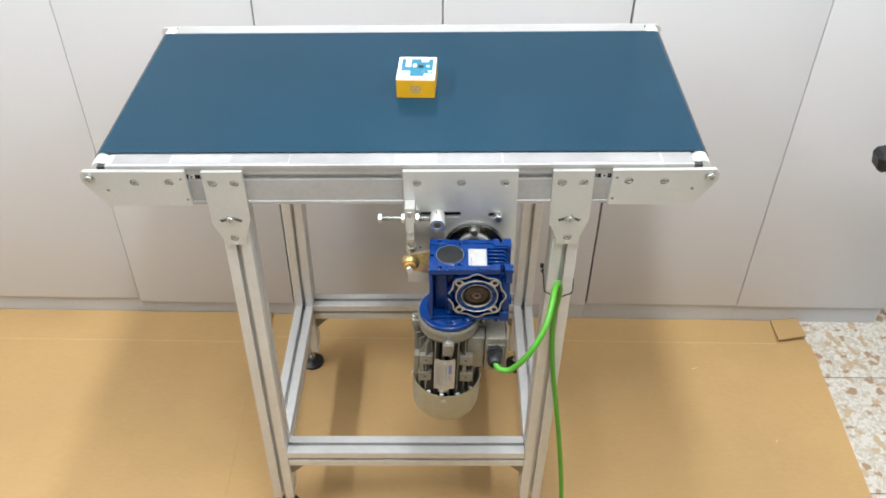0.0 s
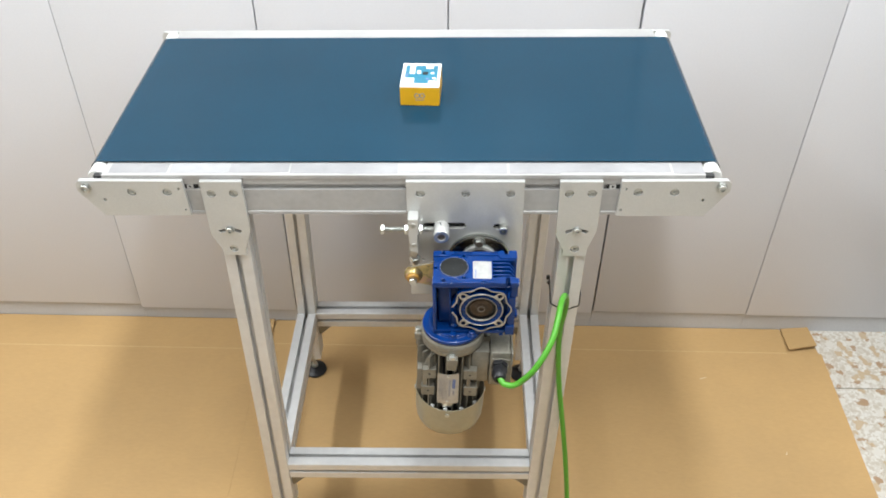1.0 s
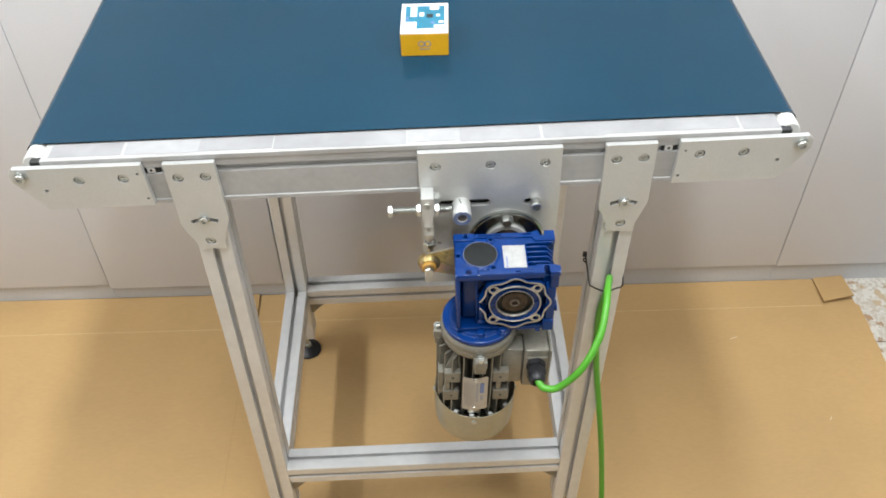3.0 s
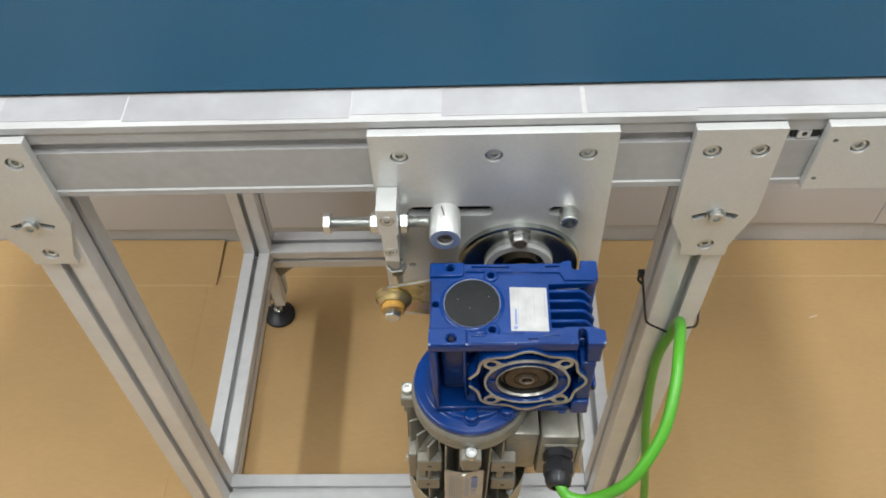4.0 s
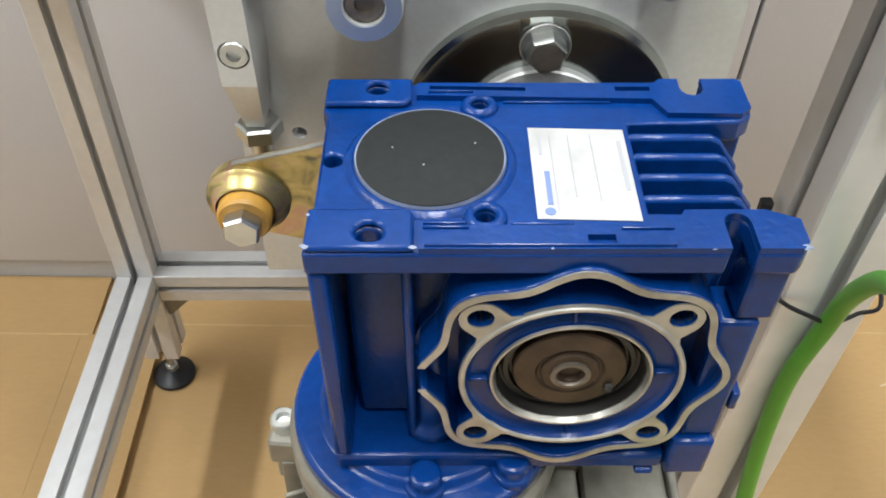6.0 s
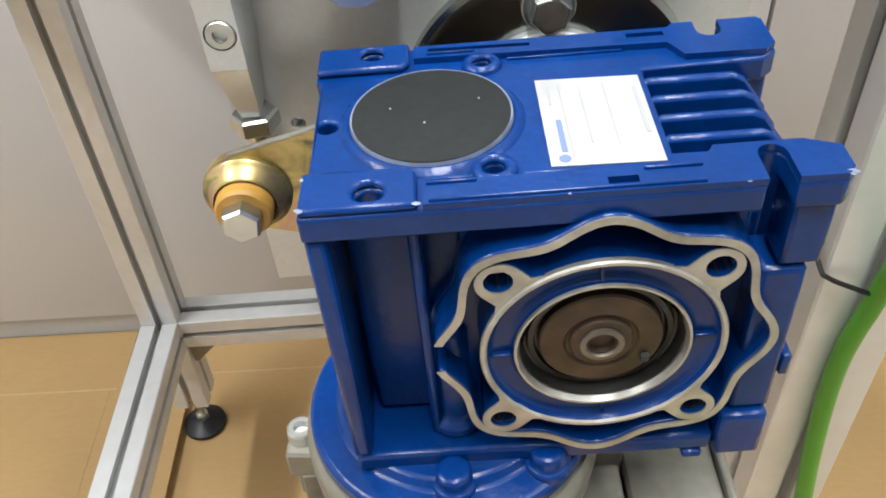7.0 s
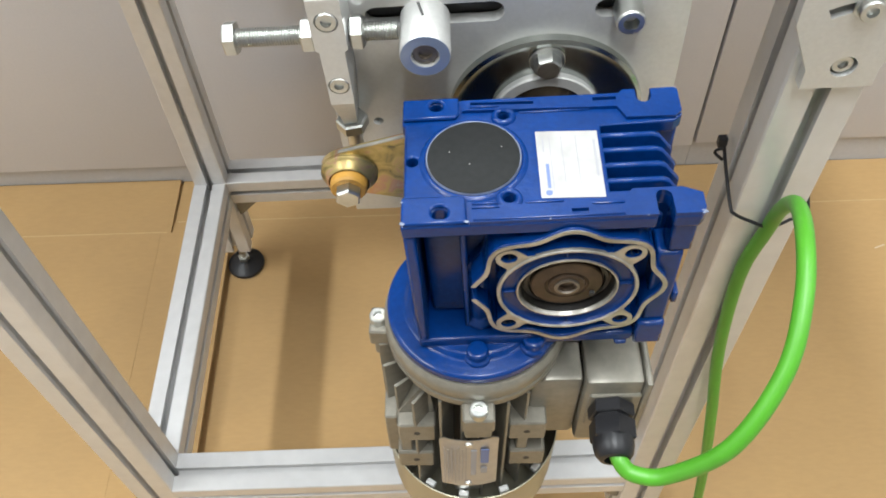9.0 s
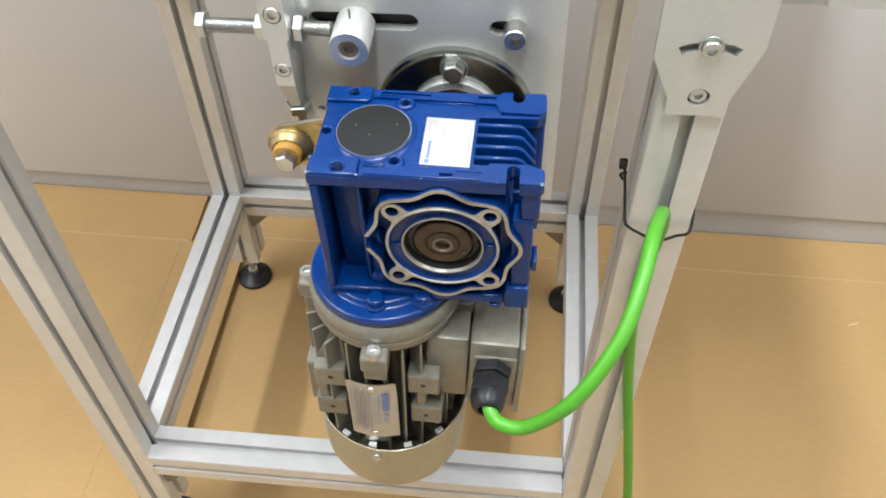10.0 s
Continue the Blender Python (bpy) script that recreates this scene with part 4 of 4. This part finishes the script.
lathe(bm, [(0, 0), (0.0140, 0), (0.0149, 0.001), (0.0149, 0.008), (0.0140, 0.009), (0.0115, 0.009)], GM, 6, radians(15))
lathe(bm, [(0.0115, 0.008), (0.0115, 0.011), (0.0140, 0.0112), (0.0149, 0.0125), (0.0149, 0.0235), (0.0140, 0.0245)], GM, 6, radians(20))
lathe(bm, [(0.0131, 0.0235), (0.0130, 0.0285), (0.0119, 0.0335), (0.0096, 0.0365), (0.0066, 0.0372), (0.0064, 0.032)], GM, 32)
part("cable_gland", bm, M_BLACK, gear, "black plastic cable gland")

# ---- torque arm ----
TX, TZ = -0.0605, 0.8995
bm = bmesh.new()
sheet(bm, [(-0.012, 0.930)] + [(TX + 0.0168 * math.cos(radians(a)), TZ + 0.0168 * math.sin(radians(a))) for a in range(108, 256, 8)] + [(-0.012, 0.868)], [], 0.0042, facing(1.0650))
edge = [(-0.0650, 0.9158), (-0.012, 0.9301), (-0.012, 0.9309), (-0.0650, 0.9166)]
arm = part("torque_arm", bm, M_YZINC, gear, "yellow zinc plated torque arm with a rubber bush", smooth=False)
bm = bmesh.new()
sheet(bm, edge, [], 0.0020, facing(1.0630))
part("worn_edge", bm, M_BARE, arm, "bright worn edge", smooth=False)
bm = bmesh.new()
lathe(bm, [(0.0166, 0.0), (0.0166, 0.0018), (0.0156, 0.0030), (0.0142, 0.0040), (0.0128, 0.0078), (0.0118, 0.0085), (0.0112, 0.006)], towards(TX, 1.0608, TZ), 40)
part("bush_sleeve", bm, M_YZINC, arm)
bm = bmesh.new()
lathe(bm, [(0.0110, 0.004), (0.0108, 0.0125), (0.0098, 0.0138), (0.0, 0.0138)], towards(TX, 1.0608, TZ), 32)
part("rubber_bush", bm, M_BUSH, arm, "amber rubber bush")
bm = bmesh.new()
lathe(bm, [(0, 0), (0.0072, 0), (0.0078, 0.0008), (0.0078, 0.0060), (0.0068, 0.0072), (0, 0.0072)], towards(TX, 1.0470, TZ), 6, radians(20))
part("bush_bolt", bm, M_ZINC, arm)
# shaft between the disc and the gearbox
bm = bmesh.new()
lathe(bm, [(0.0245, 0.0), (0.0245, 0.018), (0.0180, 0.022), (0.0180, 0.045), (0, 0.045)], Matrix.Translation((HX, 1.0440, HZ)) @ Matrix.Rotation(radians(-90), 4, "X"), 40)
part("rear_hub", bm, M_RUST, gear)


# ---- cable and tie ----
def tube(name, pts, r, material, parent=None, label="", cat="", seg=12, step=10):
    """A round strand through the points, smoothed."""
    p = [Vector(q) for q in pts]
    path = []
    for i in range(len(p) - 1):
        a, b, c, d = p[max(i - 1, 0)], p[i], p[i + 1], p[min(i + 2, len(p) - 1)]
        for k in range(step):
            t = k / step
            path.append(0.5 * ((2 * b) + (c - a) * t + (2 * a - 5 * b + 4 * c - d) * t * t + (3 * b - a - 3 * c + d) * t ** 3))
    path.append(p[-1])
    bm = bmesh.new()
    rings = []
    side = Vector((0, 0, 1))
    for i, q in enumerate(path):
        t = (path[min(i + 1, len(path) - 1)] - path[max(i - 1, 0)]).normalized()
        u = side - t * side.dot(t)
        if u.length < 1e-4:
            u = Vector((1, 0, 0)) - t * t.x
        u.normalize()
        side = u
        v = t.cross(u)
        rings.append([bm.verts.new(q + r * (math.cos(2 * math.pi * k / seg) * u + math.sin(2 * math.pi * k / seg) * v)) for k in range(seg)])
    for a, b in zip(rings, rings[1:]):
        for k in range(seg):
            bm.faces.new((a[k], a[(k + 1) % seg], b[(k + 1) % seg], b[k]))
    bm.faces.new(rings[0][::-1])
    bm.faces.new(rings[-1])
    return part(name, bm, material, parent, label)


cable = tube("power_cable", [(0.0940, 0.950, 0.7700), (0.0950, 0.936, 0.7695), (0.1030, 0.927, 0.7660), (0.1230, 0.923, 0.7720), (0.1528, 0.924, 0.8114), (0.1795, 0.951, 0.8466), (0.1923, 0.985, 0.8691), (0.2017, 1.025, 0.8732), (0.2132, 1.065, 0.8501), (0.2218, 1.094, 0.8078), (0.2213, 1.101, 0.7728), (0.2163, 1.103, 0.7241), (0.2181, 1.101, 0.6552), (0.2250, 1.097, 0.5756), (0.2360, 1.090, 0.4897), (0.2540, 1.086, 0.3500), (0.2700, 1.084, 0.2000), (0.2800, 1.072, 0.0700), (0.2930, 1.030, 0.0070), (0.314, 0.91, 0.0050), (0.324, 0.55, 0.0050)],
             0.0054, M_GREEN, None, "", seg=16)
cable.matrix_basis = TILT
tagged(cable, "bright green round power cable hanging in a loop", "cable")
tie = thing("cable_tie", "thin black cable tie strapped round the leg", "cable tie")
tie.matrix_basis = TILT
tx = LEGX[1] + LEAN * (0.79 - RZ)
lx0, lx1 = tx - W / 2 - 0.0015, tx + W / 2 + 0.0015
ly0, ly1 = LEGY[0] - W / 2 - 0.0015, LEGY[0] + W / 2 + 0.0015
tube("strap", [(lx0 - 0.003, 1.150, 0.817), (lx0 - 0.0015, 1.138, 0.804), (lx0 - 0.0008, ly0 + 0.004, 0.791), (lx0 + 0.002, ly0 - 0.001, 0.788), (lx0 + 0.013, ly0 - 0.005, 0.784), (0.2215, ly0 - 0.0085, 0.781), (0.236, ly0 - 0.005, 0.784), (lx1, ly0, 0.790), (lx1, ly1, 0.797), (lx0, ly1, 0.797), (lx0, 1.150, 0.797)], 0.0013, M_BLACK, tie, seg=6, step=6)
bm = box(bmesh.new(), lx0 - 0.0075, lx0 - 0.0008, 1.147, 1.153, 0.813, 0.822, 0.001, 1)
part("lock_head", bm, M_BLACK, tie)

# ---- product box on the belt ----
pack = thing("product_box", "small yellow and white printed cardboard box lying on the belt", "box")
BW, BD, BH = 0.0365, 0.0445, 0.0400
bm = box(bmesh.new(), -BW, BW, -BD, BD, 0.0, BH - 0.0022, 0.0008, 1)
part("carton", bm, M_YELLOW, pack)
bm = box(bmesh.new(), -BW, BW, -BD, BD, BH - 0.0022, BH, 0.0006, 1)
lid = part("lid", bm, M_BOXW, pack, "white printed lid")
def patch(x0, x1, y0, y1, mt, h=0.0002):
    part("print_patch", box(bmesh.new(), x0, x1, y0, y1, BH, BH + h), mt, lid, smooth=False)
patch(-0.030, 0.031, -0.032, 0.036, M_TEAL)
for x0, x1, y0, y1, mt in ((-0.030, -0.012, -0.032, -0.012, M_BOXW), (-0.022, -0.012, 0.004, 0.034, M_BOXW), (0.008, 0.022, 0.024, 0.036, M_BOXW), (-0.008, -0.001, 0.004, 0.016, M_BOXW), (0.003, 0.013, 0.000, 0.011, M_BLACK), (0.015, 0.030, -0.030, -0.022, M_BOXW), (0.018, 0.024, 0.004, 0.010, M_BOXW), (0.010, 0.016, -0.018, -0.012, M_INK), (-0.028, -0.025, -0.008, 0.004, M_INK), (0.022, 0.029, -0.016, -0.010, M_BOXW)):
    patch(x0, x1, y0, y1, mt, 0.0004)
for s in (-1, 1):
    bm = bmesh.new()
    ringp = circle(s * 0.0048, 0.021, 0.0052, 20)
    sheet(bm, ringp, [circle(s * 0.0048, 0.021, 0.0036, 20)], 0.0003, facing(-BD))
    part("print_ring", bm, M_INKG, pack)
part("print_bar", box(bmesh.new(), -0.008, 0.008, -BD - 0.0003, -BD, 0.0115, 0.0130), M_INKG, pack)
pack.matrix_basis = TILT @ Matrix.Translation((-0.051, 1.374, ZT + 0.0032)) @ Matrix.Rotation(radians(-2.0), 4, "Z")
